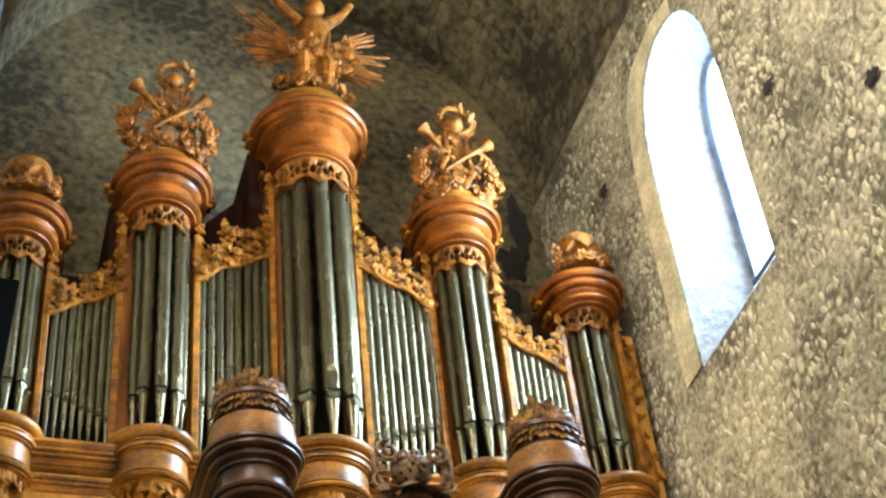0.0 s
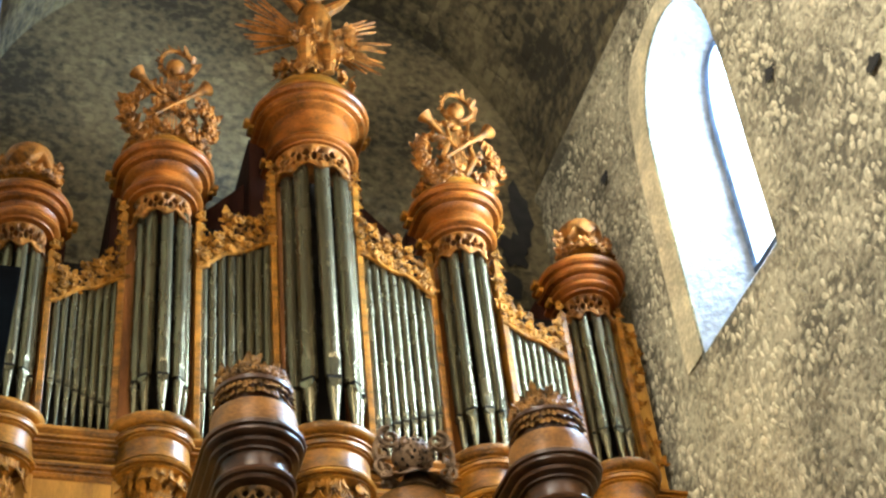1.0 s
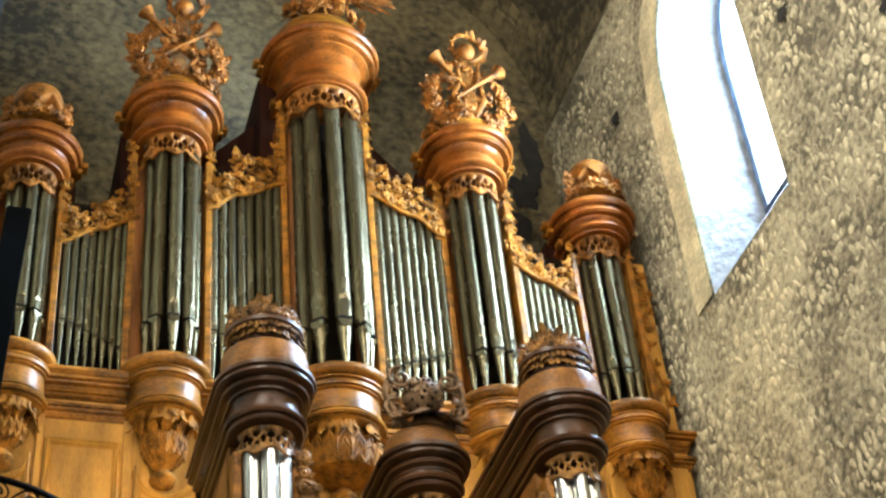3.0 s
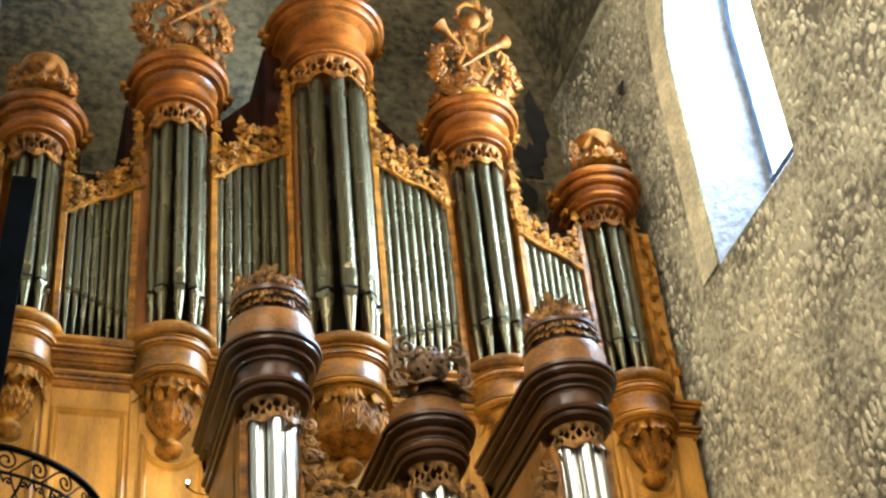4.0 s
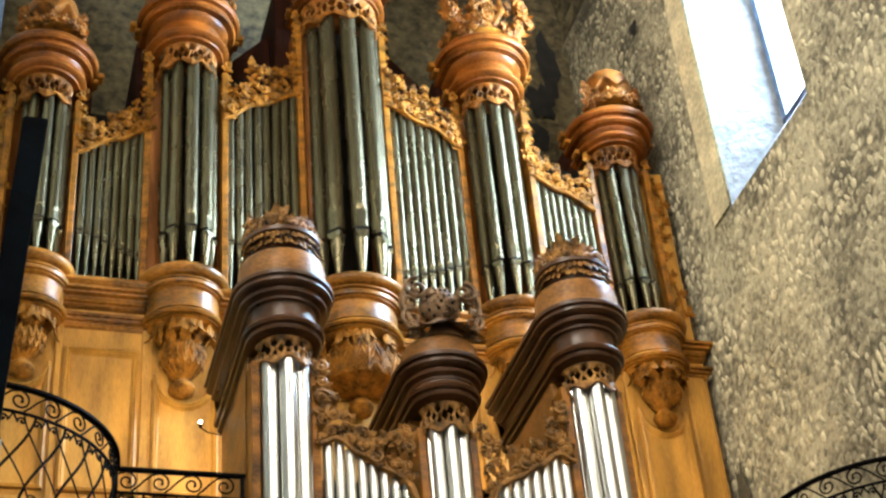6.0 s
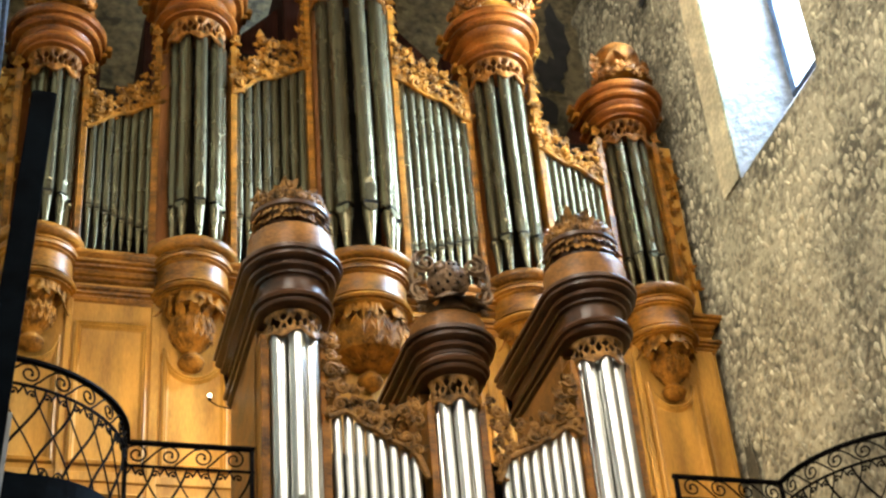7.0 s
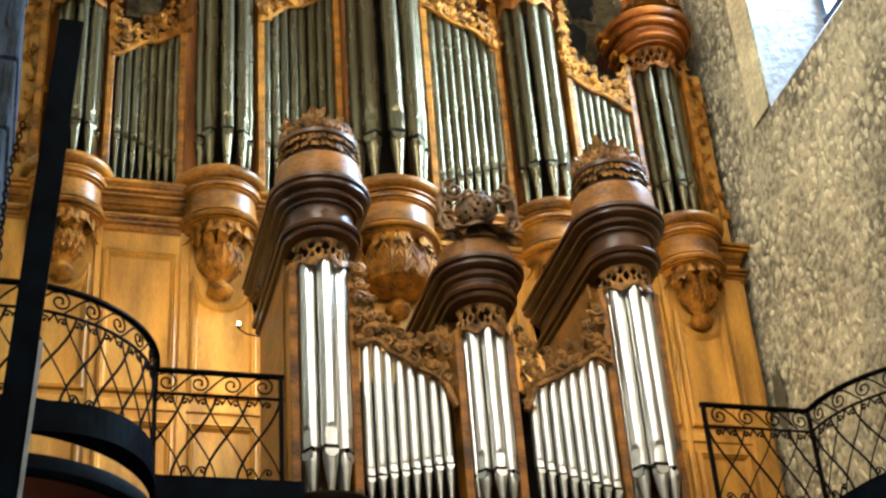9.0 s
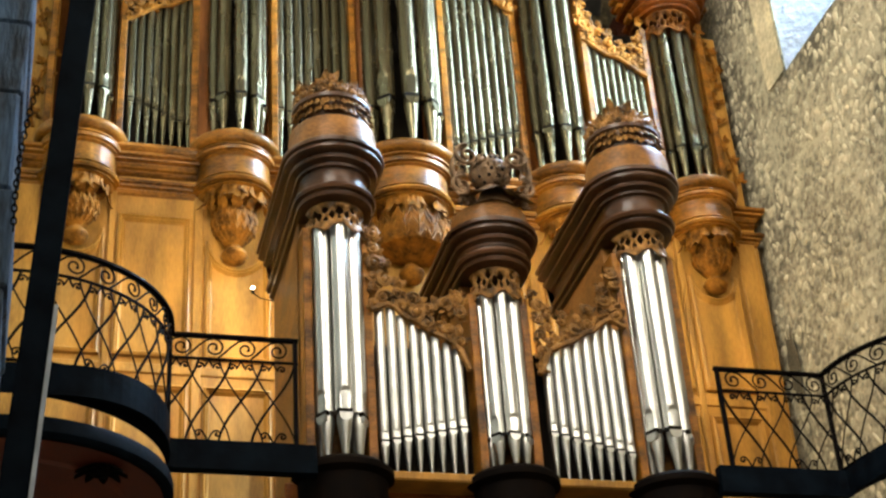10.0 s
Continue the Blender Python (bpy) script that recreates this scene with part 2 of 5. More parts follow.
def scroll(bm, c, size, r, turns=1.4, start=0.0, hand=1, plane=((1, 0, 0), (0, 0, 1)), lift=0.0, sides=5, flat=0.8):
    """A spiral volute that tapers into its eye."""
    c, ux, uz = Vector(c), Vector(plane[0]), Vector(plane[1])
    n = int(12 * turns)
    pts, rad = [], []
    up = ux.cross(uz)
    for i in range(n + 1):
        s = i / n
        a = start + hand * 2 * math.pi * turns * s
        q = size * (1 - 0.82 * s)
        pts.append(c + ux * q * math.cos(a) + uz * q * math.sin(a) + up * lift * s)
        rad.append(r * (1.05 - 0.45 * s))
    tube(bm, pts, rad, sides, flat)
    blob(bm, pts[-1], r * 1.5, r * 1.5, r * 1.5, 6, 4)


def foliage(bm, c, size, out, rnd, n=4):
    """A knot of carved foliage: a volute wrapped in short, rounded, curling lobes."""
    c, out = Vector(c), Vector(out).normalized()
    tx = out.cross(Vector((0, 0, 1)))
    tx = tx.normalized() if tx.length > 0.05 else Vector((1, 0, 0))
    tz = tx.cross(out)
    a0 = rnd.uniform(0, 6.28)
    scroll(bm, c + out * size * 0.25, size * 0.5, size * 0.17, 1.3, a0, rnd.choice((-1, 1)), (tx, tz))
    for k in range(n):
        a = a0 + 2 * math.pi * k / n + rnd.uniform(-0.4, 0.4)
        d = tx * math.cos(a) + tz * math.sin(a)
        leaf(bm, c + d * size * 0.25, c + d * size * rnd.uniform(0.8, 1.1), size * rnd.uniform(0.26, 0.36), out, rnd.uniform(0.3, 0.7), 3)


# ---- the nave ----
def arch_loop(yc, half, z0, zs, ztop, x, n=8):
    """A pointed opening in the plane x, counted round from the low near corner."""
    pts = [(x, yc - half, z0), (x, yc - half, zs)]
    for i in range(1, n):
        s = i / n
        pts.append((x, yc - half * math.cos(s * math.pi / 2) ** 0.9, zs + (ztop - zs) * math.sin(s * math.pi / 2) ** 0.85))
    pts.append((x, yc, ztop))
    for i in range(n - 1, 0, -1):
        s = i / n
        pts.append((x, yc + half * math.cos(s * math.pi / 2) ** 0.9, zs + (ztop - zs) * math.sin(s * math.pi / 2) ** 0.85))
    return pts + [(x, yc + half, zs), (x, yc + half, z0)]


def wall_panel(bm, loop_holes, outline):
    """A flat sheet with holes."""
    edges = []
    for loop in [outline] + loop_holes:
        vs = [bm.verts.new(p) for p in loop]
        edges += [bm.edges.new((vs[i], vs[(i + 1) % len(vs)])) for i in range(len(vs))]
    bmesh.ops.triangle_fill(bm, use_beauty=True, use_dissolve=False, edges=edges)


THICK, SILL, HEAD_Z, APEX = 0.85, 0.80, 3.40, 4.70
FLOOR_Z = -Z0
GALLERY_Z = -4.1
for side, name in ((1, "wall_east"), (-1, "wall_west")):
    x0, x1 = side * WALL_X, side * (WALL_X + THICK)
    wins = [w for s, w in WINDOWS if s == side]
    bm = bmesh.new()
    inner = [arch_loop(w, 0.78, SILL, HEAD_Z, APEX, x0) for w in wins]
    xg = side * (WALL_X + 0.57)
    glaze = [arch_loop(w, 0.41, 1.6, HEAD_Z, APEX - 0.28, xg) for w in wins]
    outer = [arch_loop(w, 0.45, 1.55, HEAD_Z, APEX - 0.24, x1) for w in wins]
    for x, holes in ((x0, inner), (x1, outer)):
        wall_panel(bm, holes, [(x, FRONT_Y, FLOOR_Z), (x, BACK_Y, FLOOR_Z), (x, BACK_Y, SPRING), (x, FRONT_Y, SPRING)])
    single(name, bm, STONE, "rough rubble stone side wall with pointed windows", "wall", kind="structure", smooth=False)
    # splayed, plastered reveals with dressed stone round the opening
    k = 0
    for w, a, b, e in zip(wins, inner, glaze, outer):
        k += 1
        # past the first east window these are added, unseen, for the lamps
        win = thing("window_%d" % (k if side == 1 else 3 + k), "tall pointed church window with splayed pale reveal; all but window_1 added unseen", "window", kind="structure")
        bm = bmesh.new()
        va, vb = [bm.verts.new(p) for p in a], [bm.verts.new(p) for p in b]
        n = len(a)
        for i in range(n):
            bm.faces.new((va[i], va[(i + 1) % n], vb[(i + 1) % n], vb[i]))
        ve = [bm.verts.new(p) for p in e]
        for i in range(n):
            bm.faces.new((vb[i], vb[(i + 1) % n], ve[(i + 1) % n], ve[i]))
        part("reveal", bm, PLASTER, win, "splayed whitewashed reveal", smooth=False)
        bm = bmesh.new()
        c = [(a[0][0] - side * 0.03, w + (p[1] - w) * 1.0, p[2]) for p in a]
        o = [(a[0][0] - side * 0.03, p[1] + (0.34 if p[1] > w + 0.3 else (-0.02 if p[1] < w - 0.3 else 0.1)), p[2] + (0.25 if p[2] > HEAD_Z + 0.6 else 0.0)) for p in a]
        vc, vo = [bm.verts.new(p) for p in c], [bm.verts.new(p) for p in o]
        vd = [bm.verts.new((p[0] + side * 0.05, p[1], p[2])) for p in o]
        for i in range(n - 1):
            if max(c[i][1], c[i + 1][1]) < w - 0.3:
                continue
            bm.faces.new((vc[i], vc[i + 1], vo[i + 1], vo[i]))
            bm.faces.new((vo[i], vo[i + 1], vd[i + 1], vd[i]))
        bmesh.ops.delete(bm, geom=[v for v in bm.verts if not v.link_faces], context="VERTS")
        part("jamb_stones", bm, LIMESTONE, win, "pale dressed limestone surround", smooth=False)
        bm = bmesh.new()
        tube(bm, [(xg, w + (p[1] - w) * 0.96, p[2]) for p in b + b[:1]], 0.055, 6)
        part("window_frame", bm, FRAMEMETAL, win, "dark iron frame, window glow put into its blue-grey colour", smooth=False)
        bm = bmesh.new()
        bm.faces.new([bm.verts.new((xg + side * 0.01, p[1], p[2])) for p in b])
        bm.faces.new([bm.verts.new((xg + side * 0.016, p[1], p[2])) for p in b])
        pane = part("pane", bm, GLASS, win, "pale clear glazing", smooth=False)
        pane.visible_shadow = False

# vault, end walls, floor
bm = bmesh.new()
arc = [(-math.cos(math.pi * i / 28) * WALL_X, SPRING + math.sin(math.pi * i / 28) * WALL_X) for i in range(29)]
for r in (0.0, 0.4):
    for (xa, za), (xb, zb) in zip(arc, arc[1:]):
        f = 1 + r / WALL_X
        vs = [bm.verts.new(p) for p in ((xa * f, FRONT_Y, SPRING + (za - SPRING) * f), (xb * f, FRONT_Y, SPRING + (zb - SPRING) * f),
                                        (xb * f, BACK_Y, SPRING + (zb - SPRING) * f), (xa * f, BACK_Y, SPRING + (za - SPRING) * f))]
        bm.faces.new(vs)
bmesh.ops.remove_doubles(bm, verts=bm.verts[:], dist=0.001)
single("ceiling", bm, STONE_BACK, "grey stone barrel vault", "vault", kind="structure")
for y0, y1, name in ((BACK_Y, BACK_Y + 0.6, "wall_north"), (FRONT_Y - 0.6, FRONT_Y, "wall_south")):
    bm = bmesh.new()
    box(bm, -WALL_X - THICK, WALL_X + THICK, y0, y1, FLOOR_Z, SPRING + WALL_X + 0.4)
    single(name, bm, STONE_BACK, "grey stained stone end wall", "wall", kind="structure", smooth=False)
bm = bmesh.new()
box(bm, -WALL_X - THICK, WALL_X + THICK, FRONT_Y - 0.6, BACK_Y + 0.6, FLOOR_Z - 0.3, FLOOR_Z)
single("floor", bm, PAVING, "worn stone nave floor", "floor", kind="structure", smooth=False)
# string course at the springing of the vault
for side in (1, -1):
    bm = bmesh.new()
    xs = side * WALL_X
    vs = []
    for y in (FRONT_Y, BACK_Y):
        vs.append([bm.verts.new(p) for p in ((xs, y, SPRING - 0.08), (xs - side * 0.05, y, SPRING - 0.05), (xs - side * 0.065, y, SPRING + 0.0), (xs - side * 0.05, y, SPRING + 0.06), (xs - side * 0.012, y, SPRING + 0.12))])
    for j in range(4):
        bm.faces.new((vs[0][j], vs[0][j + 1], vs[1][j + 1], vs[1][j]))
    single("trim", bm, STONE, "weathered stone string course below the vault", "string course", kind="structure")
bm = bmesh.new()
box(bm, -60, 60, -70, 40, FLOOR_Z - 0.6, FLOOR_Z - 0.32)
single("ground", bm, PAVING, "bare ground outside the church", "ground", kind="structure", smooth=False)

# added, unseen window that houses the front light
choir = thing("window_choir", "added unseen choir window at the far end for the front light", "window", kind="structure")
bm = bmesh.new()
box(bm, -1.25, 1.25, FRONT_Y + 0.01, FRONT_Y + 0.06, 2.2 - Z0, 7.0 - Z0, 0.01)
part("window_frame", bm, IRON, choir, "dark iron frame", smooth=False)

bm = bmesh.new()
box(bm, 14.0, 14.1, -14, 10, -2.0, 22.0)
single("backdrop", bm, CLOUD, "plain bright overcast sky outside the window", "sky", kind="structure", smooth=False)


# ---- organ pipes ----
def pipe_parts(r, height, foot, tin, parent):
    """A metal flue pipe standing on its toe at the origin, with its mouth towards -y."""
    n = 28 if r > 0.04 else 20
    cut, w = r * 0.5, r * 0.78
    hl = r * (3.2 if r > 0.07 else 2.6 if r > 0.04 else 1.8)
    z0 = foot + cut
    bm = bmesh.new()
    zs = [z0] + [z0 + hl * q for q in (0.3, 0.6, 0.72, 0.8, 0.88, 0.94, 1.0, 1.06, 1.15)] + [z0 + 0.5 * (height - z0), height]
    lathe(bm, [(r, z) for z in zs] + [(r * 0.93, height), (r * 0.93, height - 0.05)], n=n)
    # the upper lip: the front pressed flat below an arched edge
    for v in bm.verts:
        if v.co.y < 0 and abs(v.co.x) <= w * 1.001:
            top = z0 + hl * (1.0 - 0.22 * (v.co.x / w) ** 2)
            if v.co.z < top:
                press = min((top - v.co.z) / (hl * 0.12), 1.0)
                lean = 0.74 + 0.1 * (top - v.co.z) / hl
                v.co.y = max(v.co.y, -r * (1 - (1 - lean) * press))
    part("body", bm, tin, parent)
    bm = bmesh.new()
    lathe(bm, [(r * 0.2, 0), (r * 0.24, 0.02), (r * 0.56, foot * 0.5), (r * 0.8, foot - r * 1.3), (r * 0.86, foot - r * 0.6), (r * 0.86, foot - 0.002), (r * 0.6, foot)], n=n)
    part("foot", bm, tin, parent)
    # pressed lower lip, a proud shield below the slot
    bm = bmesh.new()
    h = r * 0.95
    rim = [(-w, foot), (w, foot), (w * 0.9, foot - h * 0.6), (w * 0.4, foot - h), (-w * 0.4, foot - h), (-w * 0.9, foot - h * 0.6)]
    fr = [bm.verts.new((x, -r * (0.93 - 0.05 * (foot - z) / h), z)) for x, z in rim]
    bk = [bm.verts.new((x * 1.02, -r * 0.5, z - 0.1 * r)) for x, z in rim]
    bm.faces.new(fr)
    for i in range(6):
        bm.faces.new((fr[i], fr[(i + 1) % 6], bk[(i + 1) % 6], bk[i]))
    part("lower_lip", bm, tin, parent, smooth=False)
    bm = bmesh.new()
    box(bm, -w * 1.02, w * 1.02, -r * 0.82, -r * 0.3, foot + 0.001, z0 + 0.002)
    part("mouth_slot", bm, SLOT, parent, "near-black block for the shade in the mouth slot", smooth=False)
    bm = bmesh.new()
    lathe(bm, [(r * 0.58, foot), (r * 0.58, z0 + 0.004)], n=12)
    part("neck", bm, tin, parent)


PIPES = {}


def pipe(x, y, z, r, height, foot, tin, label, group, turn=0.0):
    key = (round(r, 3), round(height, 2), round(foot, 2), tin.name)
    m = pose(x, y, Z0 + z, random.uniform(-0.15, 0.15), random.uniform(-0.15, 0.15), turn)
    if key in PIPES:
        return copy_thing(PIPES[key], m)
    ob = thing("organ_pipe", label, "organ pipe", group=group)
    pipe_parts(r, height, foot, tin, ob)
    ob.matrix_world = m
    PIPES[key] = ob
    return ob


G_MAIN, G_FRONT = "display pipes of the main organ case", "display pipes of the small front case"
L_MAIN = "dull grey-green tin organ pipe in the main case"
L_FRONT = "bright silvery tin organ pipe in the small front case"


def carved_band(bm, cx, cy, r, z0, z1, n=7, thick=0.022, a0=math.pi, a1=2 * math.pi, seed=0):
    """Pierced frieze bent round a tower: a fretted plate with rounded strands, an arched lower edge and small leaves."""
    rnd = random.Random(seed)
    h = z1 - z0
    holes = []
    for i in range(-1, n + 1):
        for f, v, rx, rv in ((0.5, 0.74, 0.13, 0.10), (0.24, 0.58, 0.09, 0.13), (0.76, 0.58, 0.09, 0.13), (0.0, 0.78, 0.10, 0.09), (0.5, 0.48, 0.07, 0.08), (0.0, 0.42, 0.06, 0.11)):
            holes.append((i + f + rnd.uniform(-0.03, 0.03), v + rnd.uniform(-0.03, 0.03), rx * rnd.uniform(0.85, 1.2), rv * rnd.uniform(0.85, 1.2)))
    na, nz = n * 26, 22
    grid = []
    for i in range(na + 1):
        u = n * i / na
        a = a0 + (a1 - a0) * i / na
        near = [q for q in holes if abs(q[0] - u) < 0.6]
        col = []
        for j in range(nz + 1):
            v = j / nz
            q = min(math.hypot((u - hu) / rx, (v - hv) / rv) for hu, hv, rx, rv in near)
            edge = v - (0.02 + 0.24 * abs(math.sin(math.pi * u)) ** 1.4)
            swell = thick * (min(max(q - 1, 0.0), 0.8) * 1.1 + 0.16 * math.sin(9 * u + 14 * v))
            if v > 0.93:
                swell = thick * 0.9
            col.append((bm.verts.new((cx + (r + swell - thick * 0.4) * math.cos(a), cy + (r + swell - thick * 0.4) * math.sin(a), z0 + h * v)), q > 1.0 and edge > 0))
        grid.append(col)
    for p, q in zip(grid, grid[1:]):
        for j in range(nz):
            four = (p[j], q[j], q[j + 1], p[j + 1])
            if sum(k[1] for k in four) >= 3:
                bm.faces.new([k[0] for k in four])
    bmesh.ops.delete(bm, geom=[v for v in bm.verts if not v.link_faces], context="VERTS")
    bmesh.ops.recalc_face_normals(bm, faces=bm.faces[:])
    bmesh.ops.solidify(bm, geom=bm.faces[:], thickness=thick * 0.5)
    for i in range(n + 1):
        a = a0 + (a1 - a0) * min(max(i / n, 0.02), 0.98)
        out = Vector((math.cos(a), math.sin(a), 0))
        c = Vector((cx, cy, 0)) + out * (r + thick * 0.5)
        leaf(bm, c + Vector((0, 0, z0 + h * 0.34)), c + out * 0.01 + Vector((0, 0, z0 - h * 0.05)), thick * 1.1, out, 0.25)


def tower(case, cx, r_rim, r_drum, r_pipe_arc, rp, z_top, foot, spec, hang, seed):
    """One round tower of the main case: corbel, ledge, frieze, cornice. spec: heights and radii of the head."""
    # ledge, drum and mouldings under the pipes
    bm = bmesh.new()
    d = r_drum
    low = lambda prof: [(r, z if z > -0.2 else -0.2 + (z + 0.2) * 0.84) for r, z in prof]
    sweep(bm, u_path(cx, 0.02, 0.001), low([(d * 0.9, -0.1), (r_rim - 0.055, -0.11), (r_rim - 0.05, -0.135), (r_rim - 0.075, -0.14), (d + 0.05, -0.155), (d + 0.045, -0.185), (d + 0.02, -0.19),
                                       (d + 0.025, -0.21), (d, -0.225), (d, -0.43), (d + 0.022, -0.436), (d + 0.024, -0.46), (d + 0.008, -0.466), (d + 0.04, -0.49), (d + 0.052, -0.515), (d + 0.04, -0.54),
                                       (d + 0.012, -0.546), (d + 0.02, -0.57), (d - 0.005, -0.576), (d - 0.01, -0.6), (d - 0.03, -0.63)]))
    ledge = part("tower_ledge", bm, TURNED, case, "turned oak drum with grooved mouldings")
    bm = bmesh.new()
    sweep(bm, u_path(cx, 0.02, 0.001), [(d * 0.9, 0.004), (r_rim - 0.03, 0.004), (r_rim - 0.008, -0.012), (r_rim, -0.035), (r_rim - 0.004, -0.06), (r_rim - 0.02, -0.085), (r_rim - 0.05, -0.1), (d * 0.9, -0.101)])
    part("rolled_rim", bm, TURNED, case, "rolled rim of the pipe ledge")
    bm = bmesh.new()
    k = hang / 1.3
    ya = -0.06
    full = 0.09 if cx == 0.0 else 0.0
    prof = low([(d - 0.03, -0.6), (d - 0.08 + full / 3, -0.63), (d - 0.21 + full, -0.66), (d - 0.2 + full, -0.74), (d - 0.13 + full, -0.84), (d - 0.12 + full, -0.92 * k), (d - 0.16 + full, -1.02 * k),
                (d * 0.3 + full * 0.6, -1.09 * k), (0.06, -1.13 * k), (0.06, -1.15 * k), (0.1, -1.19 * k), (0.112, -1.235 * k), (0.09, -1.29 * k), (0.04, -1.33 * k), (0.008, -1.34 * k)])
    lathe(bm, prof, (cx, ya, 0), 20, math.pi - 0.3, 2 * math.pi + 0.3)
    pend = part("carved_pendant", bm, CARVED, case, "carved acanthus corbel ending in a ball")
    rnd = random.Random(seed * 7 + 3)
    body = lambda z: next((r0 + (r1 - r0) * (z0 - z) / max(z0 - z1, 1e-6) for (r0, z0), (r1, z1) in zip(prof, prof[1:]) if z0 >= z >= z1), 0.1)
    c = Vector((cx, ya, 0))
    zb, zt2 = prof[7][1], prof[2][1]
    for i in range(9):
        a = math.pi * (1 + (i + 0.5) / 9)
        o = Vector((math.cos(a), math.sin(a), 0))
        tan = Vector((-o.y, o.x, 0))
        # upright acanthus blade hugging the urn: midrib, fanned ribs and a tip that rolls out
        bm = bmesh.new()
        zs = [zb + (zt2 - zb) * q for q in (0.0, 0.2, 0.4, 0.6, 0.8, 1.0)]
        tube(bm, [c + o * (body(z) + 0.004) + Vector((0, 0, z)) for z in zs[:5]], [0.008, 0.012, 0.015, 0.015, 0.012], 5)
        for w in (-1, 1):
            for q in (0.25, 0.45, 0.65):
                z = zb + (zt2 - zb) * q
                r0 = body(z)
                tube(bm, [c + o * (r0 + 0.004) + Vector((0, 0, z - 0.05)), c + o * (r0 + 0.004) + tan * w * r0 * 0.12 + Vector((0, 0, z + 0.02)), c + o * (r0 - 0.01) + tan * w * r0 * 0.19 + Vector((0, 0, z + 0.1))],
                     [0.007, 0.011, 0.005], 5)
        if i % 2 == 0 and not full:
            z = zb + (zt2 - zb) * 0.62
            leaf(bm, c + o * body(z) + Vector((0, 0, z)), c + o * (d - 0.09 + full * 0.6) + tan * rnd.uniform(-0.03, 0.03) + Vector((0, 0, zt2 + rnd.uniform(-0.02, 0.03))), 0.05 + full * 0.2, o, rnd.uniform(0.3, 0.5), 4)
        part("acanthus_leaf", bm, CARVED, pend)
        # curled tips drooping from under the moulding, uneven and with gaps
        if i in (0, 8) or (i + seed) % 4 != 3:
            bm = bmesh.new()
            top = c + o * (d - 0.05) + Vector((0, 0, -0.55))
            for w in (-1, 0, 1):
                ln = rnd.uniform(0.07, 0.17) * (1.0 if w else 1.25)
                tip = c + o * (d - rnd.uniform(0.05, 0.1) + full * 0.3) + tan * (w * 0.05 + rnd.uniform(-0.02, 0.02)) + Vector((0, 0, -0.57 - ln))
                leaf(bm, top + tan * w * 0.035, tip, rnd.uniform(0.022, 0.036), o + tan * w * 0.5, rnd.uniform(0.15, 0.5), 3)
            part("drooping_leaf", bm, CARVED, pend)
    # side stiles and the boarded box behind
    outer = spec[0]
    for s in (-1, 1):
        bm = bmesh.new()
        x0, x1 = sorted((cx + s * (r_pipe_arc - 0.03), cx + s * outer))
        box(bm, x0, x1, 0.115, 0.25, 0.0, z_top + 0.1, 0.006)
        part("tower_cheek", bm, BROWNBOARD, case, "brown board beside the tower pipes", smooth=False)
        bm = bmesh.new()
        x0, x1 = sorted((cx + s * (outer - 0.06), cx + s * outer))
        box(bm, x0, x1, -0.05, 0.113, 0.0, z_top + 0.1, 0.006)
        part("tower_stile", bm, TURNED, case, "orange-brown stile", smooth=False)
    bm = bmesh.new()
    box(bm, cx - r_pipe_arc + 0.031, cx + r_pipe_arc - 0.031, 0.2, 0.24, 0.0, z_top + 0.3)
    part("back_board", bm, SLOT, case, "board behind the pipes, coloured near-black as shade", smooth=False)
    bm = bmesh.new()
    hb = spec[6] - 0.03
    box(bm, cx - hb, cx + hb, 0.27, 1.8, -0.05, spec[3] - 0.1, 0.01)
    part("tower_box", bm, SHADEWOOD, case, "brown boarded tower side, its colour darkened for shade", smooth=False)
    # pipes
    tilts = (-86, -43, 0, 43, 86)
    for i, deg in enumerate(tilts):
        a = radians(deg)
        pipe(cx + (0.0 if cx > 0.5 else 0.03) + r_pipe_arc * math.sin(a), 0.02 - r_pipe_arc * math.cos(a), 0.004, rp, z_top + 0.06, foot * (1.0 + 0.02 * abs(i - 2)), TIN_OLD, L_MAIN, G_MAIN, deg)
    # head: pierced frieze, ring, bell, cornice, attic
    zf, zr, zc, zt, r_fr, r_ring, r_cor, r_att, z_att = spec
    bm = bmesh.new()
    carved_band(bm, cx, 0.02, r_fr, z_top - 0.06, zr, 4, 0.034, math.pi, 2 * math.pi, seed)
    part("pierced_frieze", bm, CARVED_RED, case, "pierced gilded-brown leaf frieze over the pipe tops")
    bm = bmesh.new()
    h = zc - zr
    path = u_path(cx, 0.02, r_fr - 0.05, 0.24, 24)
    b0 = -(r_fr - 0.05)
    P = lambda r, z: (b0 + r, z)
